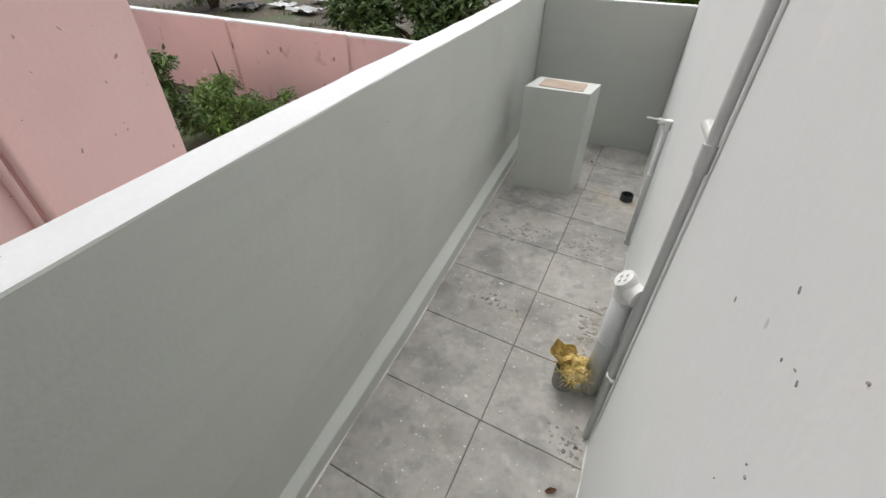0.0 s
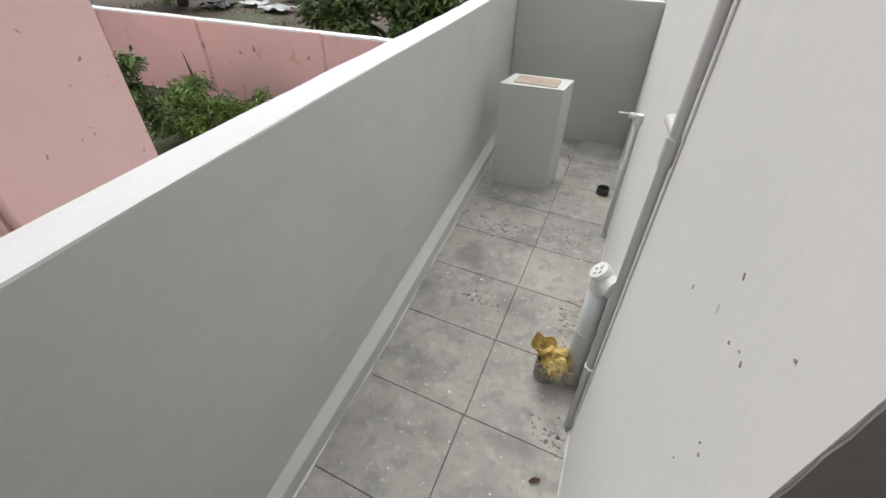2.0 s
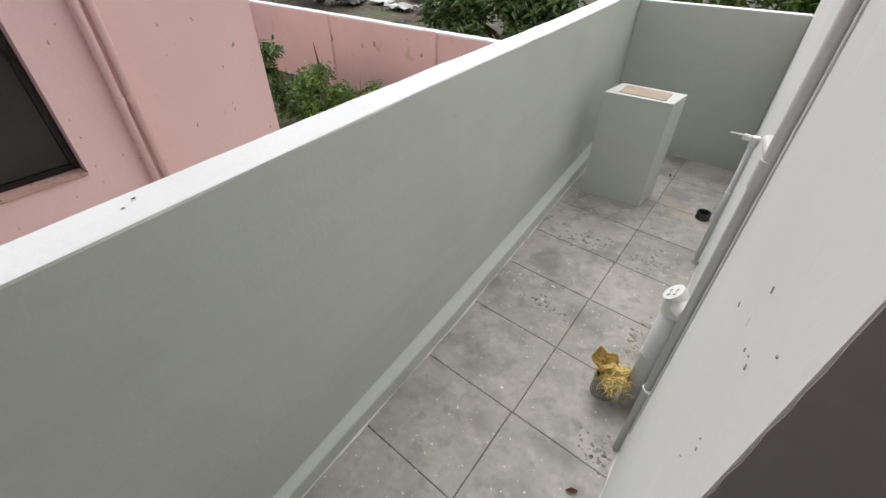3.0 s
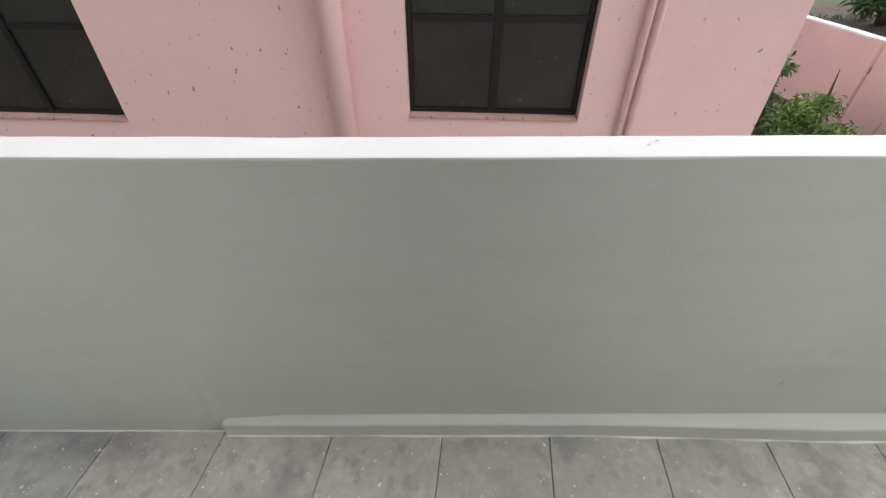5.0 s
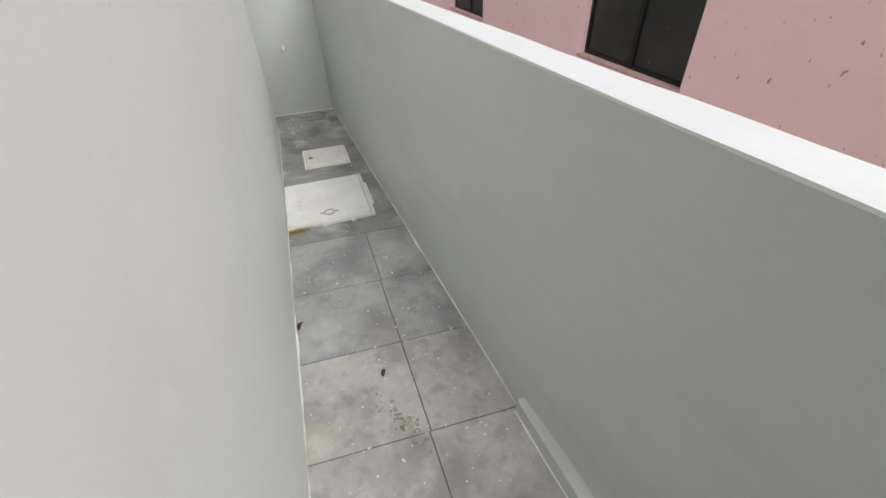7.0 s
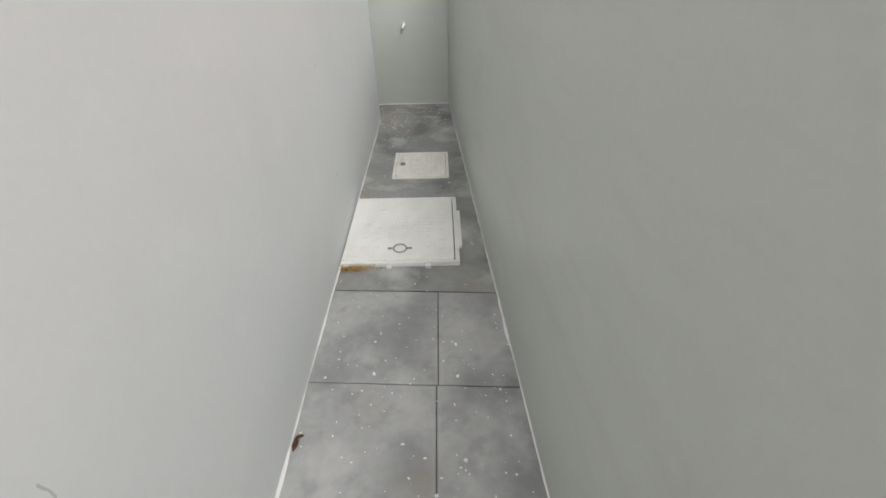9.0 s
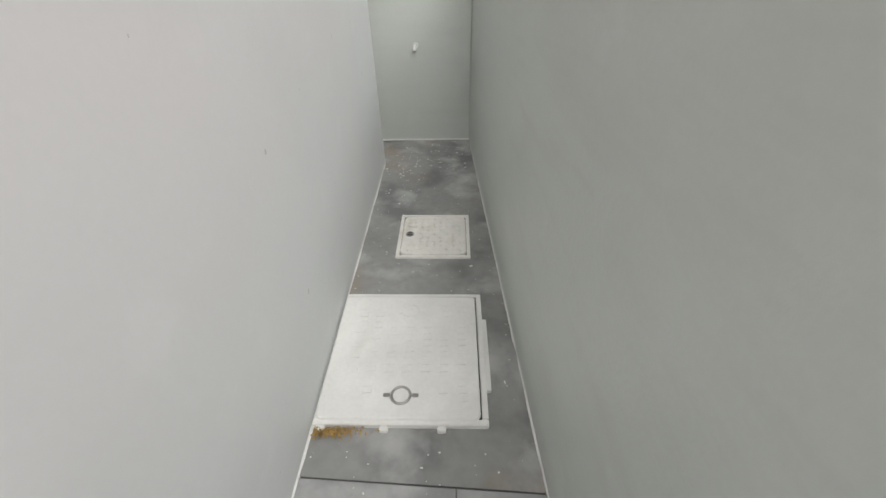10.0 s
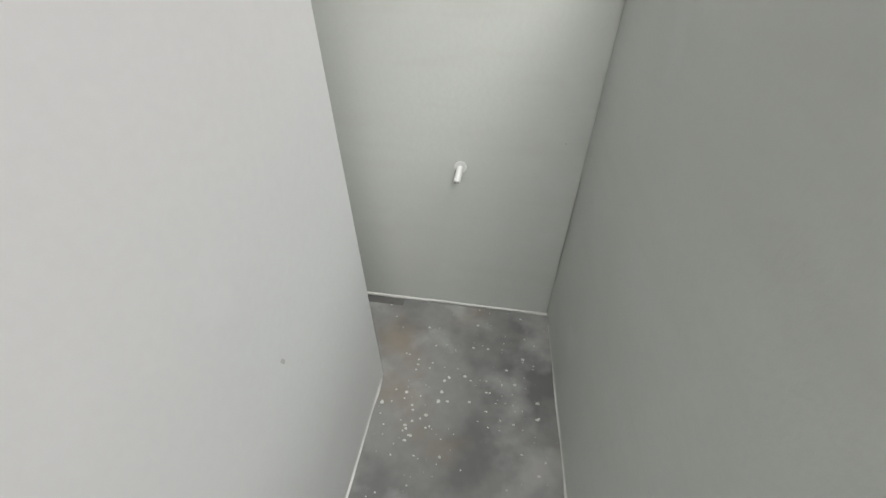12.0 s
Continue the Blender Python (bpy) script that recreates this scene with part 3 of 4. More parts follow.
# chipped spots on the white wall top
for dx, dy, r in ((-0.065, 0.142, 0.005), (-0.087, 0.171, 0.006)):
    bm = bmesh.new()
    ring = [(0.03 * wob(i * 1.3, dx, 2), i) for i in range(9)]
    zt = fence_top(dy) + 0.004
    vs = []
    for q, i in ring:
        a = math.tau * i / 9
        vs.append(bm.verts.new((fence_x(dy) + dx + r * 0.5 * (1 + 9 * q) * math.cos(a), dy + r * (1 + 9 * q) * math.sin(a), zt)))
    bmesh.ops.solidify(bm, geom=[bm.faces.new(vs)], thickness=0.003)
    part("chip", bm, M_JAMB, wall_west, "dark chip in the white top")


# ---- things in the passage ----
def pedestal():
    t = thing("masonry_pedestal", -0.11, 3.33, 0, "pale plastered masonry pedestal with an unpainted top patch", "pedestal")
    bm = bmesh.new()
    foot = [(-0.35, 3.185), (0.118, 3.21), (0.15, 3.48), (-0.31, 3.47)]
    rows = []
    for z, grow in ((0.0, 0.004), (0.25, 0.0), (0.5, 0.002), (0.838, 0.004)):
        rows.append([bm.verts.new((x + (grow if x > 0 else -grow), y + (grow if y > 3.3 else -grow), z)) for x, y in foot])
    for a, b in zip(rows, rows[1:]):
        for i in range(4):
            bm.faces.new((a[i], a[(i + 1) % 4], b[(i + 1) % 4], b[i]))
    bm.faces.new(rows[0]), bm.faces.new(rows[-1])
    bmesh.ops.bevel(bm, geom=[e for e in bm.edges if e.calc_face_angle(0) > 0.5], offset=0.008, segments=2, affect="EDGES")
    part("body", bm, M_WALL, t)
    bm = bmesh.new()
    pts = [(-0.22 + 0.008 * wob(i, 1, 1), 0) for i in range(3)]
    ring = []
    for i in range(40):
        a = math.tau * i / 40
        r = 1.0 / max(abs(math.cos(a)) / 0.165, abs(math.sin(a)) / 0.1)
        r *= 1 + 0.05 * wob(math.cos(a) * 3, math.sin(a) * 3, 2)
        ring.append((-0.10 + r * math.cos(a), 3.335 + r * math.sin(a)))
    lo = [bm.verts.new((x, y, 0.835)) for x, y in ring]
    hi = [bm.verts.new((x, y, 0.8425)) for x, y in ring]
    bm.faces.new(lo), bm.faces.new(hi)
    for i in range(40):
        bm.faces.new((lo[i], lo[(i + 1) % 40], hi[(i + 1) % 40], hi[i]))
    part("top_patch", bm, M_PEDTOP, t, "bare reddish mortar patch")


pedestal()


def cleanout():
    x, y = 0.622, 1.41
    t = thing("waste_pipe", x, y, 0, "stout grey pvc waste pipe with a white screw cap", "pipe")
    part("pipe", tube((x, y, 0), (x, y, 0.635), 0.044, sides=32), M_PVC, t, smooth=True)
    bm = tube((x, y, 0.625), (x, y, 0.695), 0.0465, sides=32)
    tube((x, y, 0.69), (x - 0.014, y - 0.002, 0.711), 0.04, bm, 32)
    part("socket", bm, M_PVCWHITE, t)
    part("branch", tube((x, y, 0.675), (HX - 0.001, y - 0.045, 0.675), 0.044, sides=28), M_PVCWHITE, t)
    part("collar", tube((x, y, 0.36), (x, y, 0.372), 0.047, sides=32), M_PVC, t)
    bm = tube((0, 0, 0), (0, 0, 0.022), 0.042, sides=32)
    for k in range(4):
        a = math.tau * k / 4 + 0.4
        cx, cy = 0.018 * math.cos(a), 0.018 * math.sin(a)
        box(cx - 0.009, cx + 0.009, cy - 0.006, cy + 0.006, 0.024, 0.029, bm=bm)
    bm.transform(Matrix.Translation((x - 0.012, y - 0.002, 0.707)) @ Vector((-0.9, -0.1, 0.9)).to_track_quat("Z", "Y").to_matrix().to_4x4())
    part("screw_cap", bm, M_PVCWHITE, t, "white ribbed screw cap")


cleanout()


def riser():
    x, y = 0.652, 1.15
    t = thing("water_pipe", x, y, 0, "grey pvc riser pipe clamped to the house wall", "pipe")
    part("pipe", tube((x, y, 0), (x, y, 2.95), 0.0145, sides=20), M_PVC, t, smooth=True)
    part("coupling", tube((x, y, 1.31), (x, y, 1.385), 0.019, sides=20), M_PVC, t)
    part("tee", tube((x, y, 1.395), (x - 0.02, y + 0.05, 1.415), 0.015, sides=16), M_PVCWHITE, t, "small white pvc stub")
    for z in (0.45, 2.2):
        part("clamp", torus((x, y, z), 0.0155, 0.004), M_PVCWHITE, t)
        part("screw_tab", box(x - 0.004, HX, y - 0.028, y - 0.018, z - 0.006, z + 0.006), M_PVCWHITE, t)
    c = thing("cable", HX - 0.004, y - 0.045, 0.35, "thin white wire running up the house wall", "cable")
    part("wire", tube((HX - 0.003, y - 0.04, 0.2), (HX - 0.003, y - 0.05, 2.95), 0.0035, sides=8), M_PVCWHITE, c)


riser()


def tap():
    x, y = 0.645, 2.74
    t = thing("garden_tap", x, y, 0, "grey standpipe with a white plastic tap", "tap")
    part("pipe", tube((x, y, 0), (x, y, 0.865), 0.0165, sides=18), M_PVC, t, smooth=True)
    part("elbow", tube((x, y, 0.84), (x, y, 0.9), 0.022, sides=18), M_PVCWHITE, t)
    part("body", tube((x + 0.01, y, 0.88), (x - 0.06, y, 0.89), 0.017, sides=16), M_PVCWHITE, t)
    part("lever", box(x - 0.125, x - 0.055, y - 0.006, y + 0.006, 0.891, 0.9, 0.003), M_PVCWHITE, t)
    part("clamp", torus((x, y, 0.55), 0.018, 0.004), M_PVCWHITE, t)
    part("foot", tube((x, y, 0.0), (x, y, 0.03), 0.022, sides=18), M_PVC, t)


tap()

t = thing("drain_stub", 0.57, 3.36, 0, "short dark open pvc drain stub in the paving", "drain")
part("pipe", tube((0.57, 3.36, 0), (0.57, 3.36, 0.055), 0.05, sides=28, hollow=0.006), M_PVCDARK, t)


def sack():
    x, y = 0.498, 1.385
    t = thing("drain_stub", x, y, 0, "grey pvc drain stub stuffed with a sack", "drain")
    part("pipe", tube((x, y, 0), (x, y, 0.12), 0.056, sides=28, hollow=0.006), M_STUB, t)
    s = thing("woven_sack", x, y, 0.12, "frayed yellow woven plastic sack stuffed into a drain stub", "sack")
    rng = random.Random(5)
    bm = bmesh.new()
    bmesh.ops.create_icosphere(bm, subdivisions=5, radius=1.0)
    for v in bm.verts:
        d = v.co.normalized()
        f = 1 + 0.35 * wob(*(d * 2.2)) + 0.22 * abs(wob(*(d * 5.5 + Vector((3, 3, 3))))) + 0.1 * wob(*(d * 12))
        v.co = (x + 0.035 + d.x * 0.062 * f, y + d.y * 0.06 * f, 0.13 + d.z * 0.07 * f)
    part("cloth", bm, M_SACK, s)
    # a flared, folded mouth of the sack
    bm = bmesh.new()
    rows = []
    for j in range(9):
        rr = 0.025 + 0.034 * (j / 8) ** 0.7
        row = []
        for i in range(36):
            a = math.tau * i / 36
            w = rr * (1 + 0.3 * wob(math.cos(a) * 2, math.sin(a) * 2, j * 0.25) + 0.12 * math.sin(5 * a + j * .4))
            row.append(bm.verts.new((x - 0.008 + w * math.cos(a) - 0.03 * j / 8, y + 0.02 + w * math.sin(a), 0.15 + 0.055 * j / 8 + 0.025 * wob(a, j * .3, 5))))
        rows.append(row)
    for a, b in zip(rows, rows[1:]):
        for i in range(36):
            bm.faces.new((a[i], a[(i + 1) % 36], b[(i + 1) % 36], b[i]))
    bmesh.ops.solidify(bm, geom=bm.faces[:], thickness=0.002)
    part("mouth", bm, M_SACK, s, "flared yellow sack mouth")
    bm = bmesh.new()
    for _ in range(150):
        a = rng.uniform(0, math.tau)
        p = Vector((x + 0.035 + 0.066 * math.cos(a), y + 0.066 * math.sin(a), rng.uniform(0.07, 0.2)))
        for _k in range(3):
            q = p + Vector((rng.gauss(0, .014) + 0.006 * math.cos(a), rng.gauss(0, .014) + 0.006 * math.sin(a), rng.gauss(-.006, .014)))
            e = Vector((rng.gauss(0, 1), rng.gauss(0, 1), rng.gauss(0, 1))).normalized() * 0.0016
            bm.faces.new([bm.verts.new(c) for c in (p - e, p + e, q + e, q - e)])
            p = q
    tagged(part("frayed_strands", bm, M_SACK, s), kind="stuff")


sack()


def rounded_plate(x0, x1, y0, y1, z0, z1, r, seg=6, bm=None):
    bm = bm or bmesh.new()
    pts = []
    for cx, cy, a0 in ((x1 - r, y1 - r, 0), (x0 + r, y1 - r, 90), (x0 + r, y0 + r, 180), (x1 - r, y0 + r, 270)):
        for i in range(seg + 1):
            a = radians(a0 + 90 * i / seg)
            pts.append((cx + r * math.cos(a), cy + r * math.sin(a), cx, cy))
    b = 0.004
    rings = [[bm.verts.new((x, y, z0)) for x, y, _, _ in pts], [bm.verts.new((x, y, z1 - b)) for x, y, _, _ in pts],
             [bm.verts.new((x + (cx - x) * b / r, y + (cy - y) * b / r, z1)) for x, y, cx, cy in pts]]
    n = len(pts)
    for a, c in zip(rings, rings[1:]):
        for i in range(n):
            bm.faces.new((a[i], a[(i + 1) % n], c[(i + 1) % n], c[i]))
    bm.faces.new(rings[0]), bm.faces.new(rings[-1])
    return bm


def big_cover():
    x0, x1, y0, y1 = 0.052, 0.664, -3.737, -3.10
    t = thing("manhole_cover", (x0 + x1) / 2, (y0 + y1) / 2, 0, "large square white plastic inspection cover in a raised frame", "manhole cover")
    for a in ((x0, x1, y0, y0 + 0.022), (x0, x1, y1 - 0.022, y1), (x0, x0 + 0.022, y0 + 0.022, y1 - 0.022), (x1 - 0.022, x1, y0 + 0.022, y1 - 0.022)):
        part("frame_bar", box(*a, -0.006, 0.024, 0.003), M_COVER, t)
    for x in (0.2, 0.4, 0.62):
        part("frame_lug", box(x, x + 0.03, y1, y1 + 0.018, -0.004, 0.018, 0.003), M_COVER, t)
    part("frame_lug", box(x0 - 0.018, x0, -3.59, -3.24, -0.004, 0.018, 0.003), M_COVER, t)
    # Black plate puts the shade of the gap round the lid into colour.
    part("seat", box(x0 + 0.0225, x1 - 0.0225, y0 + 0.0225, y1 - 0.0225, -0.006, 0.004), M_PVCDARK, t, "black plate under the lid, standing in for shade in the seam")
    lid = part("lid", rounded_plate(x0 + 0.027, x1 - 0.006, y0 + 0.029, y1 - 0.016, 0.0245, 0.034, 0.02), M_COVER, t)
    bm = bmesh.new()
    rng = random.Random(2)
    for col in range(7):
        for row in range(16):
            if rng.random() < 0.3 or (row < 4 and 2 <= col <= 4) or (row > 11 and 2 <= col <= 4):
                continue
            xx = x0 + 0.09 + col * 0.07
            yy = y0 + 0.08 + row * 0.031
            box(xx - 0.017, xx + 0.017, yy - 0.009, yy + 0.009, 0.033, 0.0375, bm=bm)
    tagged(part("raised_tread", bm, M_COVER, lid), kind="stuff")
    bm = torus((0.36, -3.622, 0.034), 0.035, 0.004)
    for k in range(5):
        box(0.25 + k * 0.045, 0.28 + k * 0.045, -3.637, -3.602, 0.033, 0.0365, bm=bm)
    part("raised_mark", bm, M_COVER, lid)
    bm = torus((0.365, -3.205, 0.036), 0.034, 0.005)
    part("ring_handle", bm, M_STEEL, lid, "dull steel lifting ring")
    for s in (-1, 1):
        part("handle_lug", box(0.365 + s * 0.052 - 0.012, 0.365 + s * 0.052 + 0.012, -3.212, -3.198, 0.033, 0.04, 0.002), M_STEEL, lid)
    part("handle_recess", tube((0.365, -3.205, 0.0335), (0.365, -3.205, 0.0352), 0.03, sides=24), M_COVER, lid)


def small_cover():
    x0, x1, y0, y1 = 0.087, 0.478, -4.412, -4.02
    t = thing("manhole_cover", (x0 + x1) / 2, (y0 + y1) / 2, 0, "small square yellowed plastic inspection cover with chequer tread", "manhole cover")
    for a in ((x0, x1, y0, y0 + 0.018), (x0, x1, y1 - 0.018, y1), (x0, x0 + 0.018, y0 + 0.018, y1 - 0.018), (x1 - 0.018, x1, y0 + 0.018, y1 - 0.018)):
        part("frame_bar", box(*a, -0.006, 0.012, 0.003), M_COVERDIRT, t)
    lid = part("lid", rounded_plate(x0 + 0.021, x1 - 0.021, y0 + 0.021, y1 - 0.021, 0.0, 0.014, 0.035), M_COVERDIRT, t)
    bm = bmesh.new()
    for i in range(9):
        for j in range(9):
            cx, cy = x0 + 0.055 + i * 0.035, y0 + 0.055 + j * 0.035
            if i > 6 and 3 <= j <= 6 or (2 <= i <= 5 and 3 <= j <= 5 and (i + j) % 2):
                continue
            s = 1 if (i + j) % 2 else -1
            for k in (-1, 0, 1):
                b2 = box(-0.012, 0.012, -0.0018, 0.0018, 0.0135, 0.0165)
                b2.transform(Matrix.Translation((cx + 0.005 * k, cy + s * 0.005 * -k, 0)) @ Matrix.Rotation(s * math.pi / 4, 4, "Z"))
                join(bm, b2)
    tagged(part("raised_tread", bm, M_COVERDIRT, lid), kind="stuff")
    part("key_ring", torus((0.416, -4.215, 0.016), 0.02, 0.0035), M_STEEL, lid, "rusty steel lifting ring")
    # Flat dark disc on the lid stands in for the ring hole's shade.
    part("key_recess", tube((0.416, -4.215, 0.0135), (0.416, -4.215, 0.0152), 0.017, sides=20), M_PVCDARK, lid)
    part("key_bar", box(0.399, 0.433, -4.218, -4.212, 0.0155, 0.019, 0.001), M_STEEL, lid)


big_cover()
small_cover()

# nozzle on the closing wall
t = thing("wall_tap", 0.44, NEAR_END, 0.69, "small white plastic pipe stub in the wall", "tap")
part("flange", tube((0.44, NEAR_END, 0.69), (0.44, NEAR_END + 0.008, 0.69), 0.02, sides=20), M_PVCWHITE, t)
part("spout", tube((0.44, NEAR_END + 0.006, 0.69), (0.445, NEAR_END + 0.06, 0.665), 0.011, sides=16, hollow=0.003), M_PVCWHITE, t)


# ---- litter ----
def dry_leaf(x, y, s, turn, z=0.004):
    t = Matrix.Translation((x, y, z)) @ Matrix.Rotation(turn, 4, "Z")
    bm = bmesh.new()
    rows = []
    for i in range(9):
        u = i / 8
        w = 0.2 * s * math.sin(math.pi * min(1, u * 0.94 + 0.04)) ** 0.8
        rows.append([bm.verts.new((s * (u - 0.5), k * w, 0.25 * s * (k * k) * (0.5 + 0.3 * wob(u * 4, k, x)) + 0.05 * s * math.sin(3 * u))) for k in (-1, -0.5, 0, 0.5, 1)])
    for a, b in zip(rows, rows[1:]):
        for i in range(4):
            bm.faces.new((a[i], a[i + 1], b[i + 1], b[i]))
    bmesh.ops.solidify(bm, geom=bm.faces[:], thickness=0.001)
    bm.transform(t)
    tagged(part("dry_leaf", bm, M_LEAFDRY), "curled dry brown leaf on the paving", "leaf", group="dry leaves")


dry_leaf(0.568, 0.857, 0.05, 0.6)
dry_leaf(0.298, -1.75, 0.045, 1.3)
dry_leaf(0.65, -2.175, 0.05, 1.5)
dry_leaf(0.645, -2.2, 0.035, 0.4)
dry_leaf(0.19, 3.93, 0.05, 2.0)

bm = bmesh.new()
rng = random.Random(8)
for _ in range(420):
    x, y = 0.655 - abs(rng.gauss(0, 0.075)), -3.078 + rng.gauss(0, 0.009)
    if x > 0.662 or x < 0.42:
        continue
    e = [Vector((rng.gauss(0, 1), rng.gauss(0, 1), rng.gauss(0, .5))).normalized() * rng.uniform(.004, .009) for _ in range(2)]
    c = Vector((x, y, rng.uniform(0.003, 0.02)))
    bm.faces.new([bm.verts.new(c + d) for d in (e[0], e[1] * 0.5, -e[0], -e[1] * 0.5)])
tagged(part("wood_shavings", bm, M_SHAVING), "yellow-brown shavings swept against the cover", "debris", kind="stuff")

# ---- dried splashes and dirt on the paving ----
M_DIRT = surface("dark dried dirt", (0.32, 0.305, 0.285), 0.9, 0.25, 20, 80, 0.4)
M_BROWN = surface("brown dried stain", (0.36, 0.315, 0.25), 0.9, 0.25, 20, 80, 0.4)
M_SPLASH = surface("white paint splash", (0.66, 0.66, 0.64), 0.6, 0.06, 20, 80, 0.2)


def splashes(name, cx, cy, sx, sy, count, size, material, label, seed, turn=0.0):
    rng = random.Random(seed)
    bm = bmesh.new()
    for _ in range(count):
        u, v = rng.gauss(0, sx), rng.gauss(0, sy)
        x, y = cx + u * math.cos(turn) - v * math.sin(turn), cy + u * math.sin(turn) + v * math.cos(turn)
        if not fence_x(y) + 0.06 < x < HX - 0.01:
            continue
        r = size * rng.uniform(0.25, 1.0) ** 2
        e, n = rng.uniform(0.5, 1.0), 11
        ph = rng.uniform(0, 6)
        ring = [Vector((r * (1 + 0.55 * wob(math.cos(math.tau * i / n) * 1.6 + ph, math.sin(math.tau * i / n) * 1.6, seed)) * math.cos(math.tau * i / n),
                        e * r * (1 + 0.55 * wob(math.cos(math.tau * i / n) * 1.6 + ph, math.sin(math.tau * i / n) * 1.6, seed + 5)) * math.sin(math.tau * i / n), 0)) for i in range(n)]
        z = 0.0021
        hi = [bm.verts.new((x + p.x * 0.85, y + p.y * 0.85, z)) for p in ring]
        lo = [bm.verts.new((x + p.x, y + p.y, -0.002)) for p in ring]
        bm.faces.new(hi)
        for i in range(n):
            bm.faces.new((lo[i], lo[(i + 1) % n], hi[(i + 1) % n], hi[i]))
    tagged(part(name, bm, material), label, "stain", kind="stuff")


splashes("dirt_specks", 0.585, 1.07, 0.05, 0.04, 60, 0.012, M_DIRT, "dark dirt spots on the paving beside the riser pipe", 1)
splashes("dirt_specks", 0.267, -1.48, 0.018, 0.085, 90, 0.012, M_BROWN, "brown dried streak on the paving", 2, 0.5)
splashes("dirt_specks", -0.175, -1.4, 0.02, 0.02, 24, 0.014, M_DIRT, "dark dirt at the end of the kerb", 3)
splashes("dirt_specks", 0.57, 1.8, 0.05, 0.09, 90, 0.016, M_BROWN, "brown dusty stain beside the waste pipe", 11)
splashes("dirt_specks", 0.0, 1.75, 0.09, 0.03, 50, 0.015, M_DIRT, "dark scuffs on the paving", 12)
splashes("dirt_specks", -0.05, 2.55, 0.12, 0.07, 60, 0.016, M_DIRT, "dark scuffs on the paving", 13)
splashes("dirt_specks", 0.4, 2.5, 0.1, 0.08, 60, 0.015, M_DIRT, "dark scuffs on the paving", 14)
splashes("paint_specks", 0.2, -5.15, 0.16, 0.16, 70, 0.008, M_SPLASH, "white paint drops on the grey screed", 4)
splashes("paint_specks", 0.53, -4.9, 0.08, 0.2, 80, 0.008, M_SPLASH, "smeared white paint on the grey screed", 5)
splashes("paint_specks", 0.1, 0.75, 0.14, 0.5, 80, 0.008, M_SPLASH, "white paint drops on the paving", 6)
splashes("paint_specks", 0.15, -2.1, 0.2, 0.5, 80, 0.008, M_SPLASH, "white paint drops on the paving", 7)
splashes("paint_specks", 0.1, 2.0, 0.18, 0.5, 60, 0.009, M_SPLASH, "white paint drops on the paving", 8)

# ---- paint bead along the wall feet ----
def paint_edge(xf, side, y0, y1, wide, seed):
    bm = bmesh.new()
    rows = []
    n = int((y1 - y0) / 0.02)
    for i in range(n + 1):
        y = y0 + (y1 - y0) * i / n
        w = max(0.0012, wide * (0.55 + 0.9 * wob(y * 3.1, seed, 0) + 0.5 * wob(y * 13, seed, 3)))
        big = max(0, wob(y * 1.7, seed, 9) - 0.42) * 0.06
        w += big
        x = xf(y)
        h = 0.004 + 0.5 * w
        rows.append([bm.verts.new((x, y, -0.008)), bm.verts.new((x, y, h)), bm.verts.new((x + side * w * 0.6, y, 0.004)), bm.verts.new((x + side * w, y, 0.0015)), bm.verts.new((x + side * w, y, -0.008))])
    for a, b in zip(rows, rows[1:]):
        for i in range(5):
            bm.faces.new((a[i], a[(i + 1) % 5], b[(i + 1) % 5], b[i]))
    part("paint_drip", bm, M_COVER, floor, "spilt white paint along the wall foot")


paint_edge(lambda y: fence_x(y), 1, -5.45, -1.38, 0.008, 1)
paint_edge(lambda y: kerb_x(y) + 0.001, 1, -1.37, 4.2, 0.009, 2)
paint_edge(lambda y: HX, -1, -5.1, 4.3, 0.008, 3)
bm = bmesh.new()
rows = []
for i in range(40):
    x = fence_x(NEAR_END) + i * (1.5 - fence_x(NEAR_END)) / 39
    w = max(0.002, 0.009 * (0.6 + wob(x * 7, 4, 4)))
    rows.append([bm.verts.new((x, NEAR_END, -0.008)), bm.verts.new((x, NEAR_END, 0.006)), bm.verts.new((x, NEAR_END + w, 0.002)), bm.verts.new((x, NEAR_END + w, -0.008))])
for a, b in zip(rows, rows[1:]):
    for i in range(4):
        bm.faces.new((a[i], a[(i + 1) % 4], b[(i + 1) % 4], b[i]))
part("paint_drip", bm, M_COVER, floor)

# ---- paving pieces ----
JOINTS = [-2.91, -2.40, -1.908, -1.41, -0.92, -0.425, 0.055, 0.535, 1.02, 1.50, 1.966, 2.41, 2.89, 3.38, 3.9, 4.42]


def joint_y(y, x):
    return y - 0.05 * (x - 0.195)


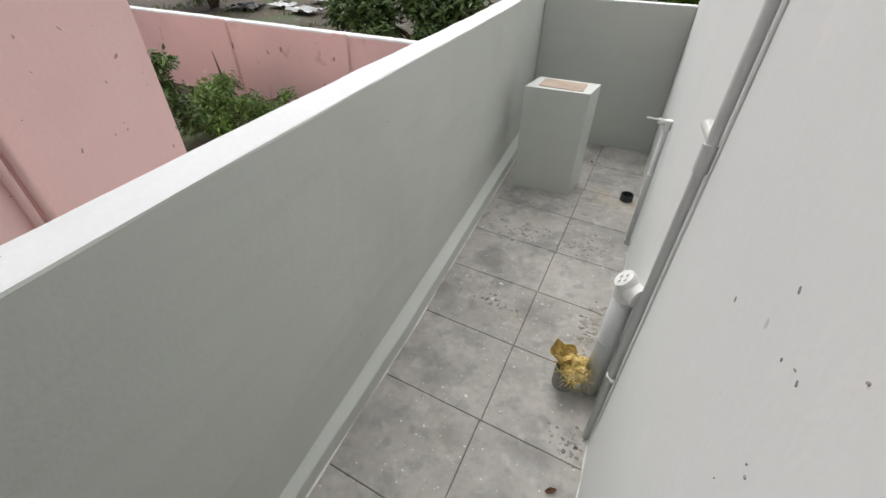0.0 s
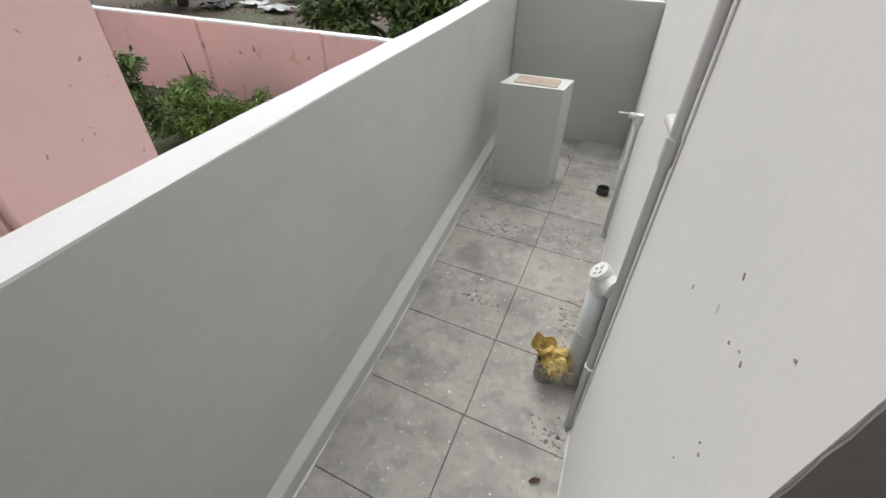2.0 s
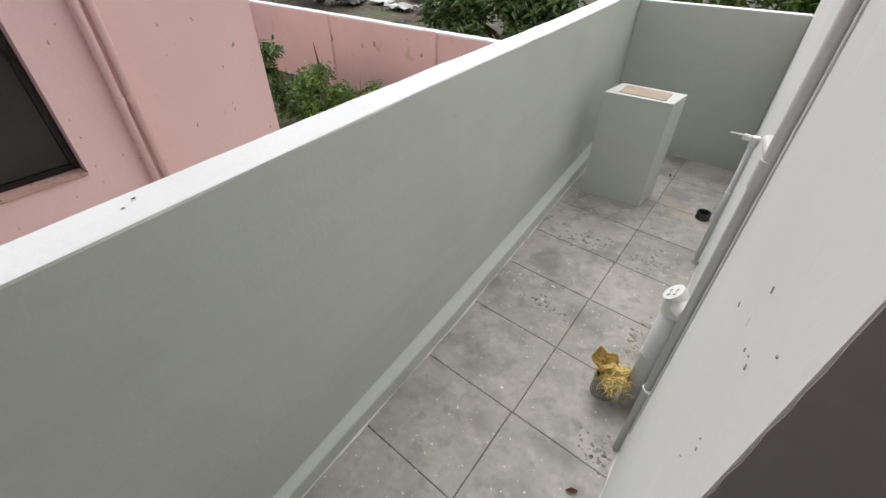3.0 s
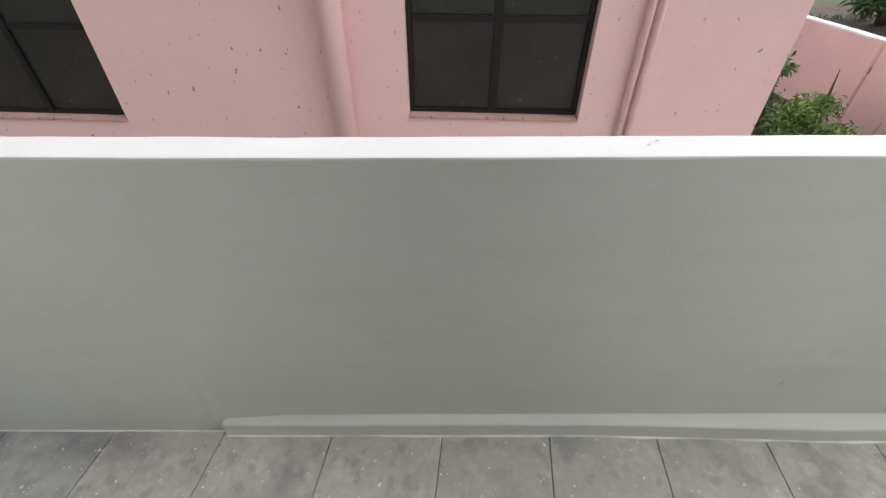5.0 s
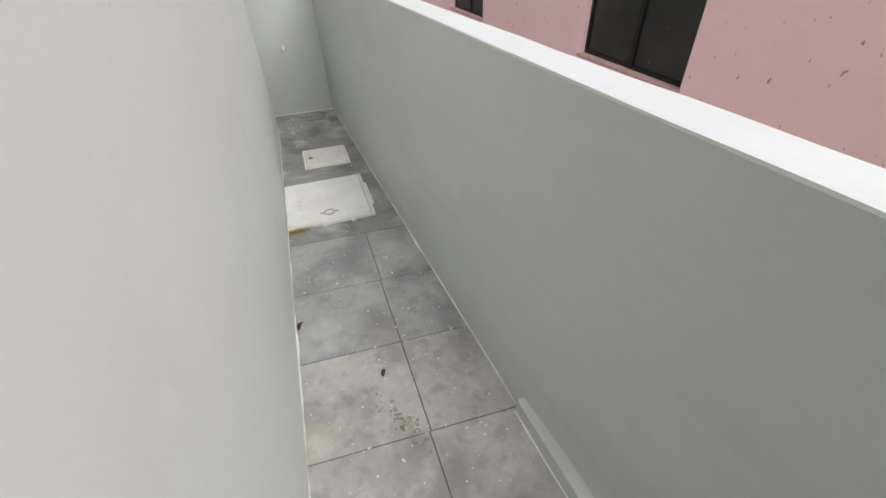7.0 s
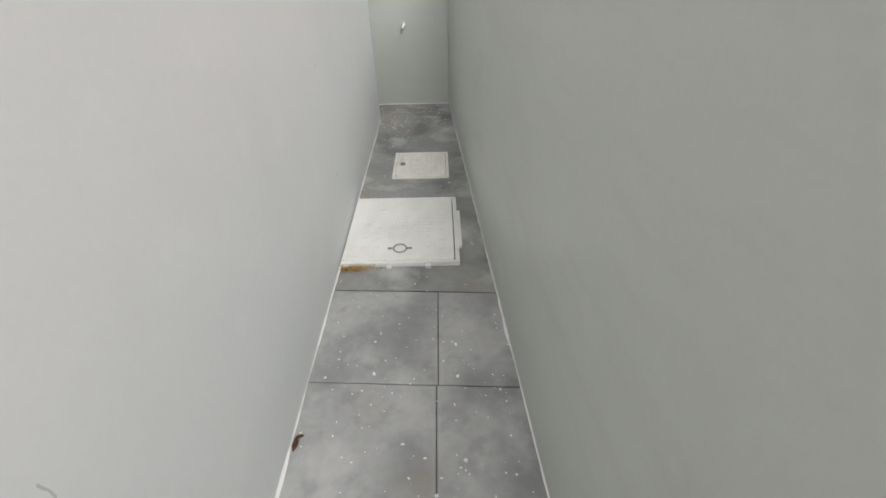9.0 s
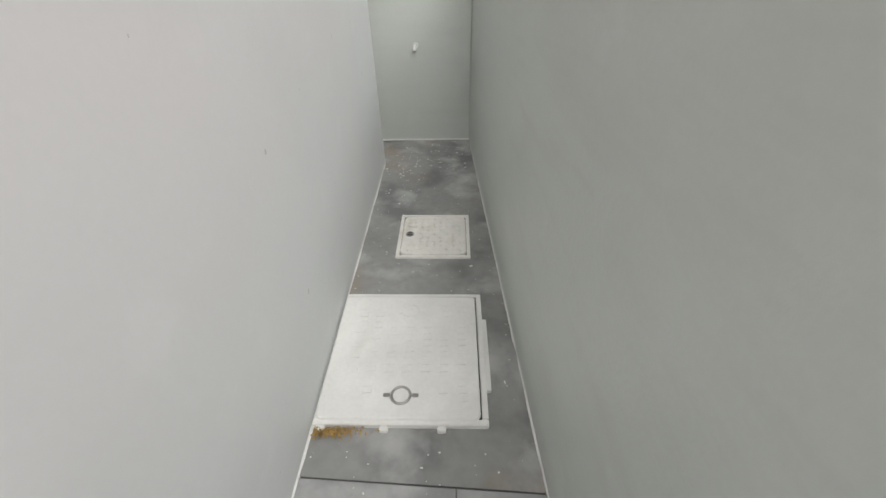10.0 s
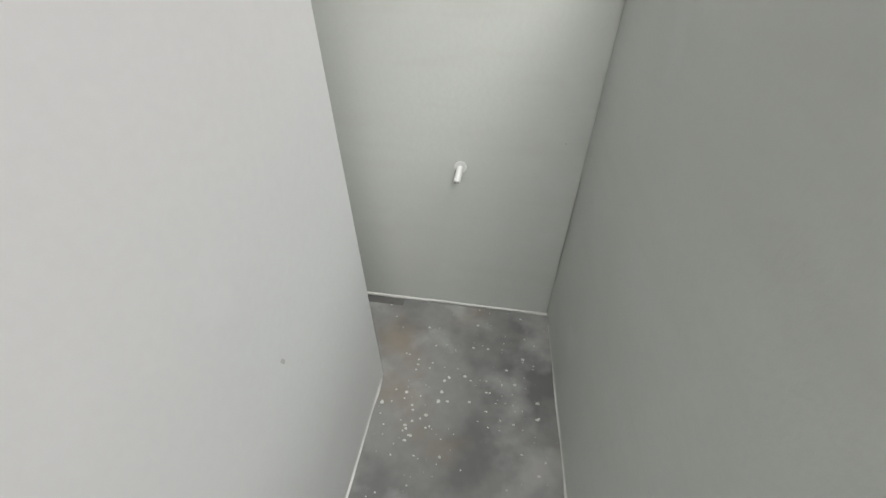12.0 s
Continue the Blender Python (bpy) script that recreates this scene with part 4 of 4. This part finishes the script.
def slab(xa, xb, ya, yb, seed, material):
    """One cast slab with softly worn edges; xa and xb give the side lines for a y."""
    g = 0.002
    bm = bmesh.new()
    corners = []
    for (fx, yj, sx, sy) in ((xa, ya, 1, 1), (xb, ya, -1, 1), (xb, yb, -1, -1), (xa, yb, 1, -1)):
        x = fx(yj)
        y = max(-9, joint_y(yj, x))
        corners.append((x + sx * g, y + sy * g, sx, sy))
    dz = 0.0015 * wob(seed, 1, 1)
    lo = [bm.verts.new((x, y, -0.012)) for x, y, _, _ in corners]
    mid = [bm.verts.new((x, y, -0.002 + dz)) for x, y, _, _ in corners]
    top = [bm.verts.new((x + sx * 0.003, y + sy * 0.003, dz)) for x, y, sx, sy in corners]
    for a, b in ((lo, mid), (mid, top)):
        for i in range(4):
            bm.faces.new((a[i], a[(i + 1) % 4], b[(i + 1) % 4], b[i]))
    bm.faces.new(top)
    part("slab", bm, material, floor)


for i, (ya, yb) in enumerate(zip(JOINTS, JOINTS[1:])):
    xm = 0.192 + 0.009 * ya + 0.005 * wob(i * 1.7, 3, 3)
    yb2 = min(yb, 4.42)
    mat = M_SLABGREY if ya < -2.3 else M_CONCRETE
    slab(lambda y: fence_x(y) - 0.004, lambda y, xm=xm: xm, ya, yb2, i, mat)
    slab(lambda y, xm=xm: xm, lambda y: HX + 0.004, ya, yb2, i + 50, mat)

# plain trowelled stretch with the two covers
bm = bmesh.new()
nx, ny = 24, 52
gridv = []
for j in range(ny + 1):
    row = []
    for i in range(nx + 1):
        y = -5.5 + (2.59 - 0.003) * j / ny
        x0 = fence_x(y) - 0.004
        x1 = 1.6 if y < -5.12 else HX + 0.004
        x = x0 + (HX + 0.004 - x0) * i / nx
        yy = y + (joint_y(-2.91, x) + 2.91) * j / ny
        row.append(bm.verts.new((x, yy, -0.001 + 0.003 * wob(x * 4, y * 4, 1))))
    gridv.append(row)
for a, b in zip(gridv, gridv[1:]):
    for i in range(nx):
        bm.faces.new((a[i], a[i + 1], b[i + 1], b[i]))
part("screed", bm, M_SCREED, floor, "smooth trowelled grey screed")
part("screed", box(HX + 0.004, 1.6, -5.46, -5.12, -0.008, -0.001), M_SCREED, floor)
